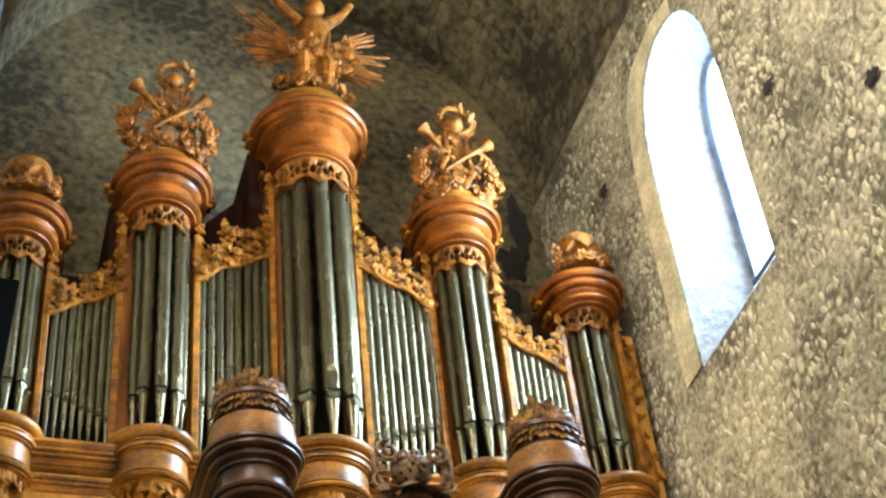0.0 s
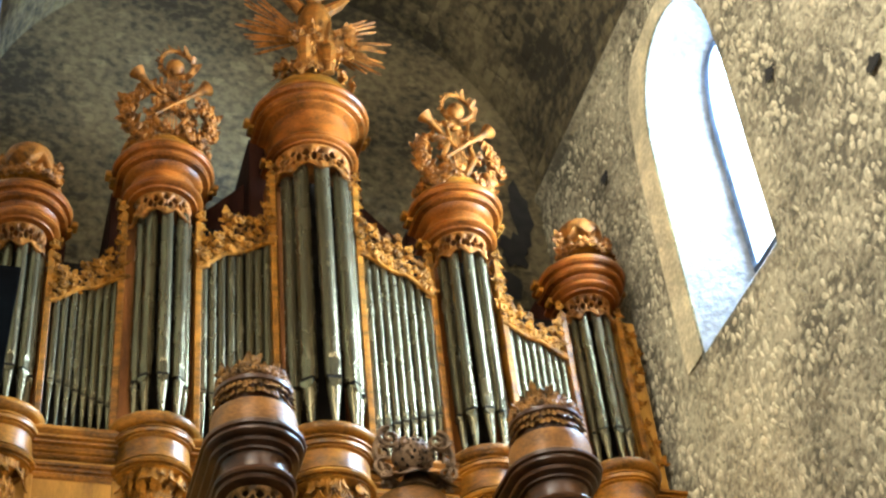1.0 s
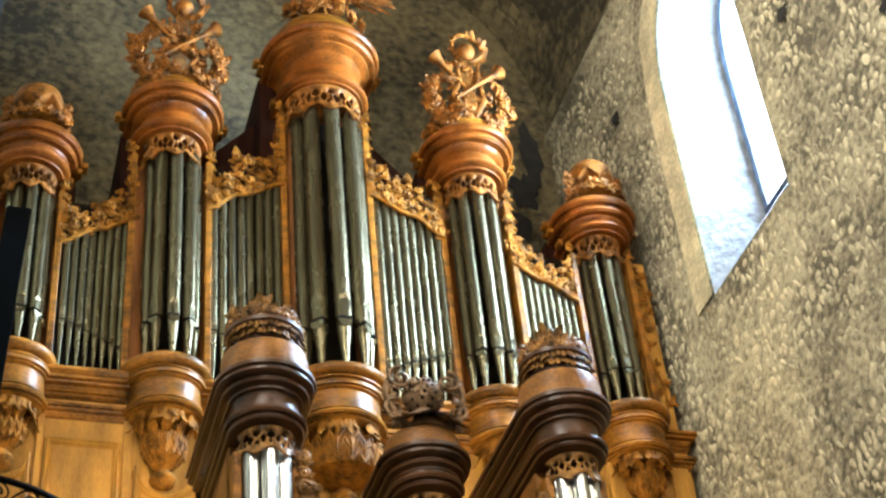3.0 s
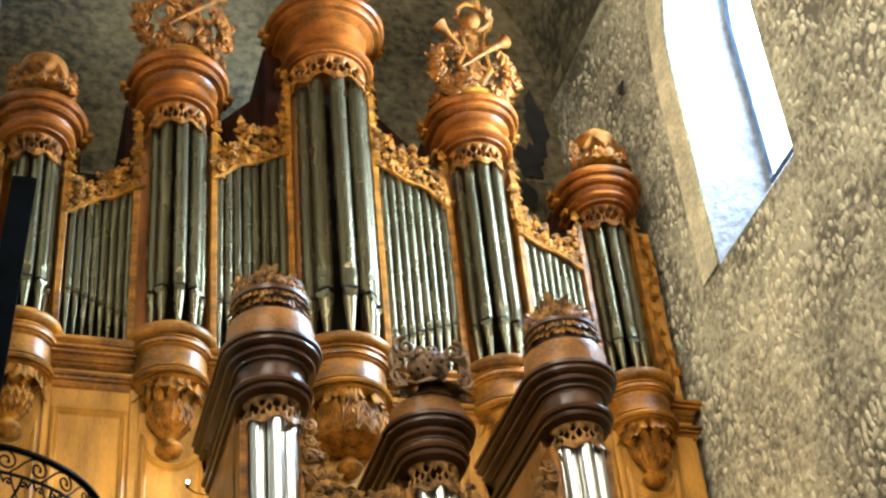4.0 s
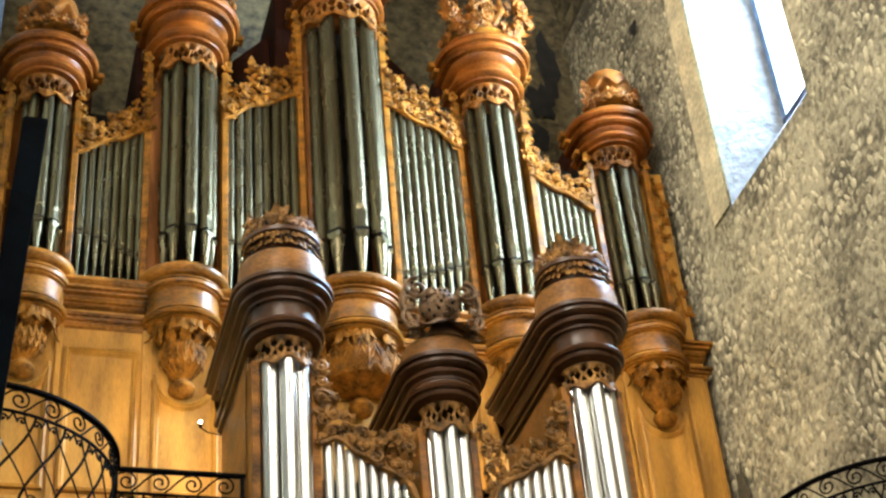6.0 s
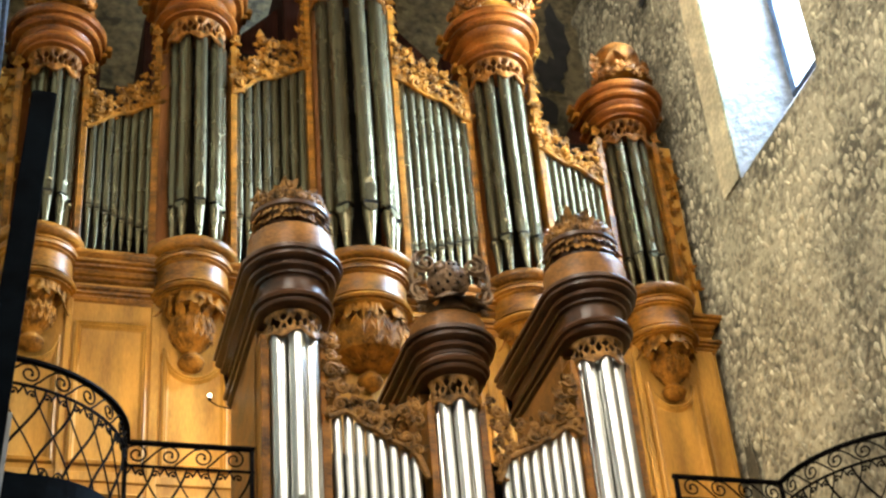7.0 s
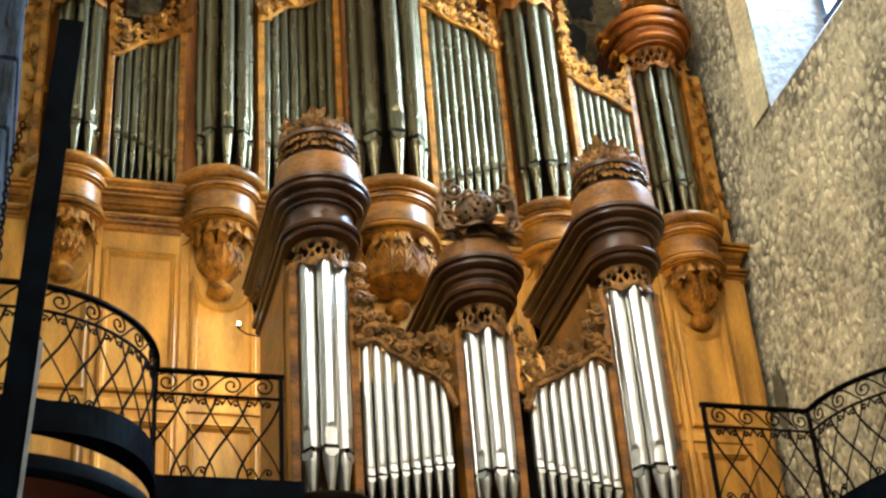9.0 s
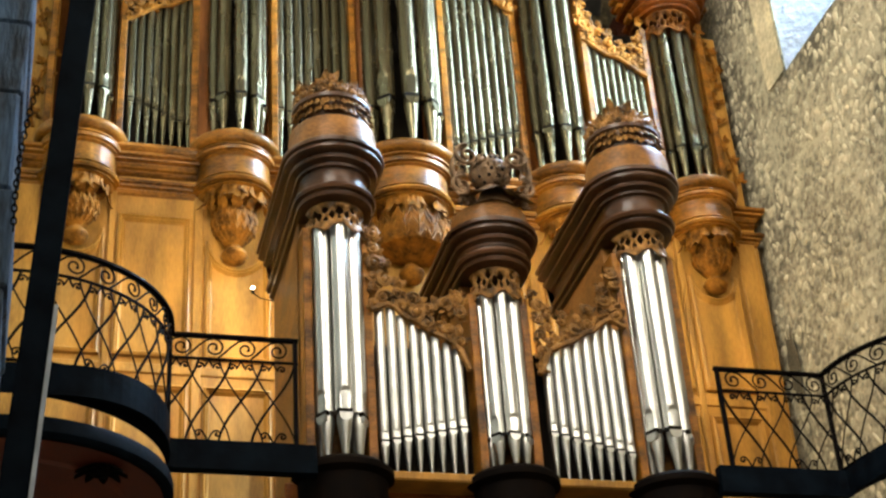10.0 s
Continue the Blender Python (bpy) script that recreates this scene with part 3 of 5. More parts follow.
    sweep(bm, path, [P(r_att, zt + 0.02), P(r_cor - 0.05, zt + 0.02), P(r_cor - 0.015, zt + 0.0), P(r_cor, zt - 0.03), P(r_cor, zt - 0.06), P(r_cor - 0.02, zt - 0.085),
                     P(r_cor - 0.06, zt - 0.09), P(r_cor - 0.065, zt - 0.115), P(r_cor - 0.045, zt - 0.13), P(r_cor - 0.04, zt - 0.155), P(r_cor - 0.06, zt - 0.175),
                     P(r_cor - 0.115, zt - 0.18), P(r_cor - 0.12, zt - 0.2), P(r_ring - 0.01, zt - 0.235), P(r_ring - 0.035, (zt + zr) / 2), P(r_ring - 0.035, zr + 0.12),
                     P(r_ring - 0.02, zr + 0.1), P(r_ring + 0.03, zr + 0.095), P(r_ring + 0.045, zr + 0.075), P(r_ring + 0.045, zr + 0.05), P(r_ring + 0.025, zr + 0.03),
                     P(r_ring - 0.01, zr + 0.025), P(r_ring - 0.015, zr), P(r_fr - 0.01, zr - 0.004)])
    part("cornice", bm, WALNUT, case, "turned reddish walnut tower cornice")
    for s in (-1, 1):
        bm = bmesh.new()
        for r0, r1, za, zb in ((r_cor - 0.05, r_cor + 0.055, zt - 0.075, zt - 0.01), (r_cor - 0.12, r_cor + 0.01, zt - 0.15, zt - 0.1)):
            x0, x1 = sorted((cx + s * r0, cx + s * r1))
            box(bm, x0, x1, 0.05, 0.17, za, zb, 0.012)
        part("cornice_return", bm, TURNED, case, "short straight cornice end", smooth=False)
        bm = bmesh.new()
        x0, x1 = sorted((cx + s * (r_ring - 0.03), cx + s * (r_ring + 0.08)))
        box(bm, x0, x1, 0.02, 0.14, zr + 0.03, zr + 0.095, 0.012)
        part("ring_return", bm, TURNED, case, smooth=False)
    bm = bmesh.new()
    lathe(bm, [(r_att, zt + 0.0), (r_att, zt + (z_att - zt) * 0.55), (r_att * 0.93, zt + (z_att - zt) * 0.8), (r_att * 0.75, z_att), (0.02, z_att + 0.015)], (cx, 0.03, 0), 24)
    part("attic_dome", bm, TURNED, case, "low domed tower cap")
    # side brackets
    for s in (-1, 1):
        bm = bmesh.new()
        xx = cx + s * (spec[0] - 0.03)
        for j in range(4):
            z = zr - 0.05 - j * 0.13
            scroll(bm, (xx + s * 0.02 * (j % 2), -0.03, z), 0.055, 0.016, 1.1, math.pi / 2, s * (1 if j % 2 else -1))
            leaf(bm, (xx, -0.03, z), (xx + s * 0.07, -0.05, z - 0.1), 0.035, (0, -1, 0), 0.2, 2)
        part("side_carving", bm, CARVED, case, "trailing carved leaf drop")


case = thing("organ_case", "tall honey-coloured oak organ case with five round towers", "organ case")
# x, rim, drum, pipe arc, pipe radius, pipe top, foot, (half width, ring, cornice, cornice top; radii frieze, ring, cornice, attic; attic top), pendant length
TOWERS = [
    (-2.8, 0.39, 0.30, 0.170, 0.050, 1.82, 0.43, (0.33, 2.07, 2.2, 2.42, 0.225, 0.315, 0.46, 0.32, 2.62), 1.24),
    (-1.51, 0.40, 0.31, 0.205, 0.058, 2.41, 0.47, (0.385, 2.66, 2.8, 3.16, 0.26, 0.35, 0.50, 0.41, 3.40), 1.34),
    (0.0, 0.50, 0.38, 0.290, 0.078, 3.2, 0.55, (0.46, 3.5, 3.7, 4.2, 0.375, 0.44, 0.63, 0.49, 4.58), 1.40),
    (1.51, 0.40, 0.31, 0.205, 0.058, 2.41, 0.47, (0.385, 2.66, 2.8, 3.16, 0.26, 0.35, 0.50, 0.41, 3.40), 1.34),
    (2.8, 0.39, 0.30, 0.170, 0.050, 1.82, 0.43, (0.33, 2.07, 2.2, 2.42, 0.225, 0.315, 0.46, 0.32, 2.62), 1.24),
]
for i, (cx, rr, rd, ra, rp, zt, ft, spec, hang) in enumerate(TOWERS):
    tower(case, cx, rr, rd, ra, rp, zt, ft, spec, hang, i)


def flame_frieze(case, x0, x1, lower, upper, mat, y=-0.03, seed=0, dens=1.0, name="pierced_carving", label="pierced carved leaf scrollwork above the pipes"):
    """Openwork between two curves z = lower(x), upper(x): volutes, leaves and a rib along the lower edge."""
    rnd = random.Random(seed)
    bm = bmesh.new()
    n = 16
    rib = [(x0 + (x1 - x0) * k / n, y - 0.02, lower(x0 + (x1 - x0) * k / n) + 0.015) for k in range(n + 1)]
    tube(bm, rib, 0.022, 6)
    tube(bm, [(p[0], y - 0.01, p[2] + 0.06 + 0.02 * math.sin(3 * k)) for k, p in enumerate(rib)], 0.014, 5)
    x, step = x0, 0.1 / dens
    while x < x1:
        lo, hi = lower(x), upper(x)
        z = lo + 0.07
        while z < hi:
            s = min(rnd.uniform(0.05, 0.1), (x1 - x0) * 0.2)
            hand = rnd.choice((1, -1))
            px = min(max(x + rnd.uniform(-0.02, 0.02), x0 + 0.03), x1 - 0.03)
            foliage(bm, (px, y + rnd.uniform(-0.02, 0.01), z), s * 1.25, (rnd.uniform(-0.2, 0.2), -1, rnd.uniform(-0.2, 0.2)), rnd, 3)
            z += rnd.uniform(0.09, 0.13) / dens
        foliage(bm, (x, y, hi - 0.01), 0.065, (0, -1, 0), rnd, 3)
        x += step
    part(name, bm, mat, case, label)


def mirrored(fn):
    return lambda x: fn(-x)


def ramp_fn(*pts):
    def fn(x):
        for (xa, za), (xb, zb) in zip(pts, pts[1:]):
            if x <= xb:
                t = min(max((x - xa) / (xb - xa), 0), 1)
                t = t * t * (3 - 2 * t)
                return za + (zb - za) * t
        return pts[-1][1]
    return fn


lo1 = ramp_fn((-2.5, 1.3), (-2.15, 1.5), (-1.82, 1.68))
up1 = ramp_fn((-2.56, 1.9), (-2.3, 1.68), (-2.1, 1.86), (-1.95, 2.02), (-1.82, 2.3))
lo2 = ramp_fn((-1.18, 1.9), (-0.85, 2.14), (-0.42, 2.34))
up2 = ramp_fn((-1.18, 2.24), (-1.0, 2.36), (-0.85, 2.66), (-0.6, 2.66), (-0.42, 2.92))
for s in (1, -1):
    for k, (x0, x1, lo, up) in enumerate(((-2.48, -1.84, lo1, up1), (-1.17, -0.43, lo2, up2))):
        if s > 0:
            flame_frieze(case, x0, x1, lo, up, CARVED, seed=3 + k)
        else:
            flame_frieze(case, -x1, -x0, mirrored(lo), mirrored(up), CARVED, seed=13 + k)
        # added dark sloping boards behind the inner flats, standing in for the towers' shadow
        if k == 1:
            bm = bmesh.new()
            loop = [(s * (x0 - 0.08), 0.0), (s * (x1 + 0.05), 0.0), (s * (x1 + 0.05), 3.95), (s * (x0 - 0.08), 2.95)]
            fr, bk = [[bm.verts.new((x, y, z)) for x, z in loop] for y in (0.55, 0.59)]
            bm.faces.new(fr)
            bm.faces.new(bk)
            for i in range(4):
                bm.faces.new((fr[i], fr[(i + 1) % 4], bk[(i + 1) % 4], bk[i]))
            part("inner_board", bm, SHADEWOOD, case, "added dark sloping board standing in for the shadow behind the openwork", smooth=False)
        # the flat's pipes
        n = 8
        for i in range(n):
            q = (i + 0.5) / n
            x = x0 + 0.03 + (x1 - x0 - 0.06) * q
            h = lo(x) + 0.06
            foot = (0.62 - 0.28 * q) if k == 0 else (0.66 - 0.26 * q)
            r = (x1 - x0) / n * (0.40 + 0.04 * q)
            pipe(s * x, 0.0, -0.07, r, round(h + 0.09, 2), foot - 0.07, TIN_OLD, L_MAIN, G_MAIN)
        xa, xb = (x0, x1) if s > 0 else (-x1, -x0)
        bm = bmesh.new()
        sweep(bm, line_path(xa - 0.08, xb + 0.08, 0.08), [(-0.2, -0.072), (0.19, -0.072), (0.215, -0.09), (0.215, -0.12), (0.19, -0.145), (0.15, -0.158), (-0.2, -0.158)])
        part("flat_ledge", bm, TURNED, case, "rounded oak ledge under the small pipes")
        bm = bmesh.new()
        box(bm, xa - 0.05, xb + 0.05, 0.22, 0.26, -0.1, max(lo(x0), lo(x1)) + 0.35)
        part("back_board", bm, SLOT, case, "board behind the pipes, coloured near-black as shade", smooth=False)

# ---- lower part of the main case ----
GAL = GALLERY_Z
bm = bmesh.new()
box(bm, -3.32, 3.32, 0.0, 1.25, GAL, -0.14)
part("case_wall", bm, OAK, case, "honey oak panelled lower case", smooth=False)
for z0, z1, o in ((-0.16, -0.29, 0.16), (-0.31, -0.345, 0.06), (-0.42, -0.54, 0.11)):
    bm = bmesh.new()
    h = z1 - z0
    sweep(bm, [(-3.3, 1.25, -1, 0), (-3.3, 0.0, -0.7, -0.7), (3.3, 0.0, 0.7, -0.7), (3.3, 1.25, 1, 0)],
          [(-0.01, z0), (o, z0), (o, z0 + h * 0.22), (o * 0.68, z0 + h * 0.24), (o * 0.66, z0 + h * 0.3), (o * 0.8, z0 + h * 0.36), (o * 0.78, z0 + h * 0.5), (o * 0.4, z0 + h * 0.54),
           (o * 0.38, z0 + h * 0.62), (o * 0.48, z0 + h * 0.68), (o * 0.3, z0 + h * 0.9), (0.012, z1), (-0.01, z1)])
    part("moulding", bm, TURNED, case, "run oak moulding", smooth=False)


def panel(case, x0, x1, z0, z1, y=0.0, notch=None):
    """A framed field: raised bolection round a sunk panel; notch scoops the top round a pendant (centre x, radius)."""
    bm = bmesh.new()
    top = [(x0, z1), (x1, z1)]
    if notch:
        cx, r = notch
        top = [(x0, z1), (cx - r, z1)] + [(cx - r * math.cos(a), z1 - r * 1.15 * math.sin(a)) for a in [math.pi * k / 12 for k in range(1, 12)]] + [(cx + r, z1), (x1, z1)]
    loop = [(x0, z0)] + top + [(x1, z0)]
    pts = [(x, y - 0.018, z) for x, z in loop]
    cxm, czm = (x0 + x1) / 2, (z0 + z1) / 2
    n = len(pts)
    prof = [(0.0, 0.0), (0.002, 0.04), (0.02, 0.048), (0.03, 0.03), (0.038, 0.034), (0.05, 0.012), (0.06, 0.0)]
    rings = []
    for i, (x, z) in enumerate(loop):
        p0, p2 = Vector((*loop[i - 1], 0)), Vector((*loop[(i + 1) % n], 0))
        p1 = Vector((x, z, 0))
        d1, d2 = (p1 - p0), (p2 - p1)
        n1, n2 = Vector((d1.y, -d1.x, 0)).normalized(), Vector((d2.y, -d2.x, 0)).normalized()
        m = (n1 + n2)
        m = m / max(m.length_squared, 0.3) * 2
        rings.append([bm.verts.new((x + m.x * o, y - h, z + m.y * o)) for o, h in prof])
    for i in range(n):
        a, b = rings[i], rings[(i + 1) % n]
        for j in range(len(prof) - 1):
            bm.faces.new((a[j], a[j + 1], b[j + 1], b[j]))
    part("panel_moulding", bm, OAK, case, "raised frame of a sunk oak panel", smooth=False)


for s in (1, -1):
    def px(a, b):
        return (a, b) if s > 0 else (-b, -a)
    panel(case, *px(-2.46, -1.86), -2.06, -0.74)
    panel(case, *px(-2.46, -1.86), -3.9, -2.3)
    panel(case, *px(-1.74, -1.2), -2.06, -0.95, notch=(-1.49 * s, 0.22))
    panel(case, *px(-1.74, -1.2), -3.9, -2.3)
    panel(case, *px(-3.05, -2.56), -2.06, -0.9, notch=(-2.8 * s, 0.2))
    panel(case, *px(-3.05, -2.56), -3.9, -2.3)
    panel(case, *px(-1.0, -0.42), -2.06, -0.74)
    panel(case, *px(-1.0, -0.42), -3.9, -2.3)
    for xa, xb in ((-2.54, -2.48), (-1.84, -1.76), (-1.14, -1.06), (-3.28, -3.1)):
        bm = bmesh.new()
        a, b = px(xa, xb)
        box(bm, a, b, -0.03, 0.02, GAL, -0.52, 0.008)
        part("stile", bm, OAK, case, "upright oak stile", smooth=False)
    bm = bmesh.new()
    box(bm, *px(-3.28, -0.3), -0.022, 0.02, -2.2, -2.12, 0.006)
    part("rail", bm, OAK, case, smooth=False)
    # carved wing at the outer edge
    bm = bmesh.new()
    a, b = px(-3.3, -3.06)
    box(bm, a, b, 0.02, 0.12, -0.1, 1.95, 0.01)
    part("wing_board", bm, OAK, case, "plain oak wing board", smooth=False)
    rnd = random.Random(31 if s > 0 else 32)
    bm = bmesh.new()
    tube(bm, [(-s * (3.18 + 0.06 * math.sin(5.2 * z)), 0.01, z) for z in [0.08 + 0.06 * k for k in range(32)]], 0.016, 6)
    stem = part("carved_wing", bm, CARVED, case, "carved foliage climbing the wing")
    for k in range(17):
        z = 0.12 + 0.11 * k
        side = 1 if k % 2 else -1
        bm = bmesh.new()
        foliage(bm, (-s * (3.18 + 0.06 * math.sin(5.2 * z)) + side * 0.045, 0.012, z), rnd.uniform(0.06, 0.085), (rnd.uniform(-0.2, 0.2), -1, 0), rnd, 4)
        part("leaf_knot", bm, CARVED, stem)


# ---- the small front case on the gallery edge ----
FY = -2.25
front = thing("front_organ_case", "small dark-corniced oak organ case hung on the gallery rail", "organ case", at=(0, FY, Z0))
TOWERS_F = [
    # x, arc, pipe r, top of pipes, foot, (frieze top, ring, cornice top), radii neck, cornice, attic, attic top
    (-1.11, 0.122, 0.058, -2.25, 0.34, -2.07, -1.62, 0.235, 0.36, 0.31, -1.41),
    (0.0, 0.115, 0.046, -2.68, 0.26, -2.48, -2.15, 0.215, 0.33, 0.27, -2.0),
    (1.11, 0.122, 0.058, -2.25, 0.34, -2.07, -1.62, 0.235, 0.36, 0.31, -1.41),
]
BASE_F = -3.98
for i, (cx, ra, rp, zt, ft, zf, zc, r_n, r_c, r_a, z_a) in enumerate(TOWERS_F):
    gap = 50 if cx == 0.0 else 58
    for deg in (-2 * gap, -gap, 0, gap, 2 * gap):
        a = radians(deg)
        pipe(cx + ra * math.sin(a), FY + 0.02 - ra * math.cos(a), BASE_F, rp, round(zt - BASE_F + 0.04, 2), ft, TIN, L_FRONT, G_FRONT, deg)
    bm = bmesh.new()
    carved_band(bm, cx, 0.02, ra + rp + 0.008, zt - 0.05, zf, 3, 0.021, math.pi, 2 * math.pi, 40 + i)
    part("pierced_frieze", bm, CARVED_DARK, front, "pierced carved frieze over bright pipes")
    bm = bmesh.new()
    path = u_path(cx, 0.02, r_n - 0.05, 1.2, 24)
    b0 = -(r_n - 0.05)
    H = zc - zf
    P = lambda r, z: (b0 + r, z)
    sweep(bm, path, [P(r_a, zc), P(r_c - 0.015, zc), P(r_c, zc - 0.012), P(r_c + 0.004, zc - 0.03), P(r_c, zc - 0.045), P(r_c - 0.022, zc - 0.05), P(r_c - 0.026, zc - 0.064),
                     P(r_c - 0.012, zc - 0.07), P(r_c - 0.012, zc - 0.085), P(r_c - 0.03, zc - 0.105), P(r_c - 0.062, zc - 0.112), P(r_c - 0.062, zc - 0.128), P(r_c - 0.05, zc - 0.134),
                     P(r_c - 0.056, zc - 0.152), P(r_n + 0.028, zc - 0.172), P(r_n + 0.024, zc - 0.19), P(r_n, zc - 0.196), P(r_n - 0.012, (zc + zf) / 2), P(r_n - 0.004, zf + 0.14), P(r_n + 0.022, zf + 0.134), P(r_n + 0.022, zf + 0.118),
                     P(r_n + 0.045, zf + 0.108), P(r_n + 0.055, zf + 0.088), P(r_n + 0.045, zf + 0.068), P(r_n + 0.018, zf + 0.06), P(r_n + 0.016, zf + 0.046), P(r_n + 0.03, zf + 0.04), P(r_n + 0.022, zf + 0.022), P(r_n - 0.02, zf)])
    part("cornice", bm, DARKWOOD, front, "dark stained moulded cornice running back along the side")
    bm = bmesh.new()
    lathe(bm, [(r_a, zc - 0.005), (r_a, zc + (z_a - zc) * 0.75), (r_a * 0.96, z_a), (r_a * 0.8, z_a + 0.004), (0.02, z_a + 0.006)], (cx, 0.02, 0), 24)
    part("attic_drum", bm, MIDWOOD, front, "plain brown wooden drum")
    # ledge under the pipes
    bm = bmesh.new()
    rr = r_n + 0.09
    sweep(bm, u_path(cx, 0.02, 0.001), [(0.05, BASE_F), (rr - 0.03, BASE_F), (rr, BASE_F - 0.03), (rr, BASE_F - 0.07), (rr - 0.04, BASE_F - 0.1), (rr - 0.05, BASE_F - 0.3), (rr - 0.1, BASE_F - 0.6), (0.05, BASE_F - 0.9)])
    part("tower_ledge", bm, EBONY, front, "dark turned tower foot")
    half = ra + rp + 0.02
    for s in (-1, 1):
        bm = bmesh.new()
        box(bm, cx + s * half - 0.03, cx + s * half + 0.03, -0.02, 0.2, BASE_F, zt + 0.05, 0.005)
        part("tower_stile", bm, TURNED, front, "oak stile beside the pipes", smooth=False)
    bm = bmesh.new()
    box(bm, cx - half - 0.03, cx + half + 0.03, 0.14, 1.2, BASE_F, zf + 0.05, 0.006)
    part("tower_box", bm, MIDWOOD, front, "brown boarded side of the front case", smooth=False)

flo = ramp_fn((-0.9, -2.84), (-0.78, -2.79), (-0.62, -2.9), (-0.45, -3.0), (-0.33, -3.06), (-0.24, -3.25))
fup = ramp_fn((-0.95, -2.1), (-0.8, -2.42), (-0.62, -2.72), (-0.5, -2.78), (-0.36, -2.72), (-0.24, -2.6))
for s in (1, -1):
    lo, up = (flo, fup) if s > 0 else (mirrored(flo), mirrored(fup))
    a, b = (-0.9, -0.24) if s > 0 else (0.24, 0.9)
    flame_frieze(front, a, b, lo, up, CARVED_DARK, -0.03, 50 + s, 1.0, "pierced_carving", "dark carved scrollwork dipping between the towers")
    for i in range(8):
        q = (i + 0.5) / 8
        x = -0.87 + 0.6 * q
        pipe(s * x, FY, BASE_F, 0.033, round(flo(x) + 0.02 - BASE_F, 2), 0.2 + 0.14 * q, TIN, L_FRONT, G_FRONT)
    bm = bmesh.new()
    box(bm, a - 0.02, b + 0.02, -0.06, 0.3, BASE_F - 0.06, BASE_F, 0.01)
    part("flat_ledge", bm, OAK, front, "narrow oak ledge", smooth=False)
    bm = bmesh.new()
    box(bm, a - 0.02, b + 0.02, 0.12, 0.15, BASE_F, -3.0)
    part("back_board", bm, SLOT, front, "board behind the pipes, coloured near-black as shade", smooth=False)
bm = bmesh.new()
box(bm, -1.45, 1.45, 0.15, 1.2, BASE_F - 0.9, BASE_F - 0.02, 0.01)
part("case_body", bm, WALNUT, front, "lower body of the front case", smooth=False)

# ---- gallery ----
RAIL_TOP, RAIL_2, RAIL_BOT, RY = -3.2, -3.36, -3.92, -2.47


def rail_path(s, straight=0.8, r=0.9, side=-1):
    """A point of the railing at s metres from the front case: a straight run, then a round bay swinging out, then on to the side wall."""
    if s <= straight:
        return side * (1.42 + s), RY, 0.0
    q = s - straight
    if q <= r * math.pi / 2:
        a = q / r
        return side * (3.12 - r * math.cos(a)), RY - r * math.sin(a), a
    return side * (3.12 + q - r * math.pi / 2), RY - r, math.pi / 2


RAIL_LEN = 0.8 + 0.9 * math.pi / 2 + 0.29


def along(s0, s1, z, side, n=None, inset=0.0):
    n = n or max(2, int((s1 - s0) / 0.08))
    out = []
    for k in range(n + 1):
        x, y, a = rail_path(s0 + (s1 - s0) * k / n, side=side)
        q = inset * (1 + (1.8 * math.sin(a) if inset < 0 else 0.0))
        out.append((x + side * q * math.sin(a), y + q * math.cos(a), z))
    return out


def bar_on_rail(pts, side):
    """(s, z) drawings bent onto the railing's line."""
    out = []
    for s, z in pts:
        x, y, _ = rail_path(s, side=side)
        out.append((x, y, z))
    return out


def volute(s, z, size, hand, turns=1.25, start=0.0, n=14):
    return [(s + hand * size * (1 - 0.8 * k / n) * math.cos(start + 2 * math.pi * turns * k / n), z + size * (1 - 0.8 * k / n) * math.sin(start + 2 * math.pi * turns * k / n)) for k in range(n + 1)]


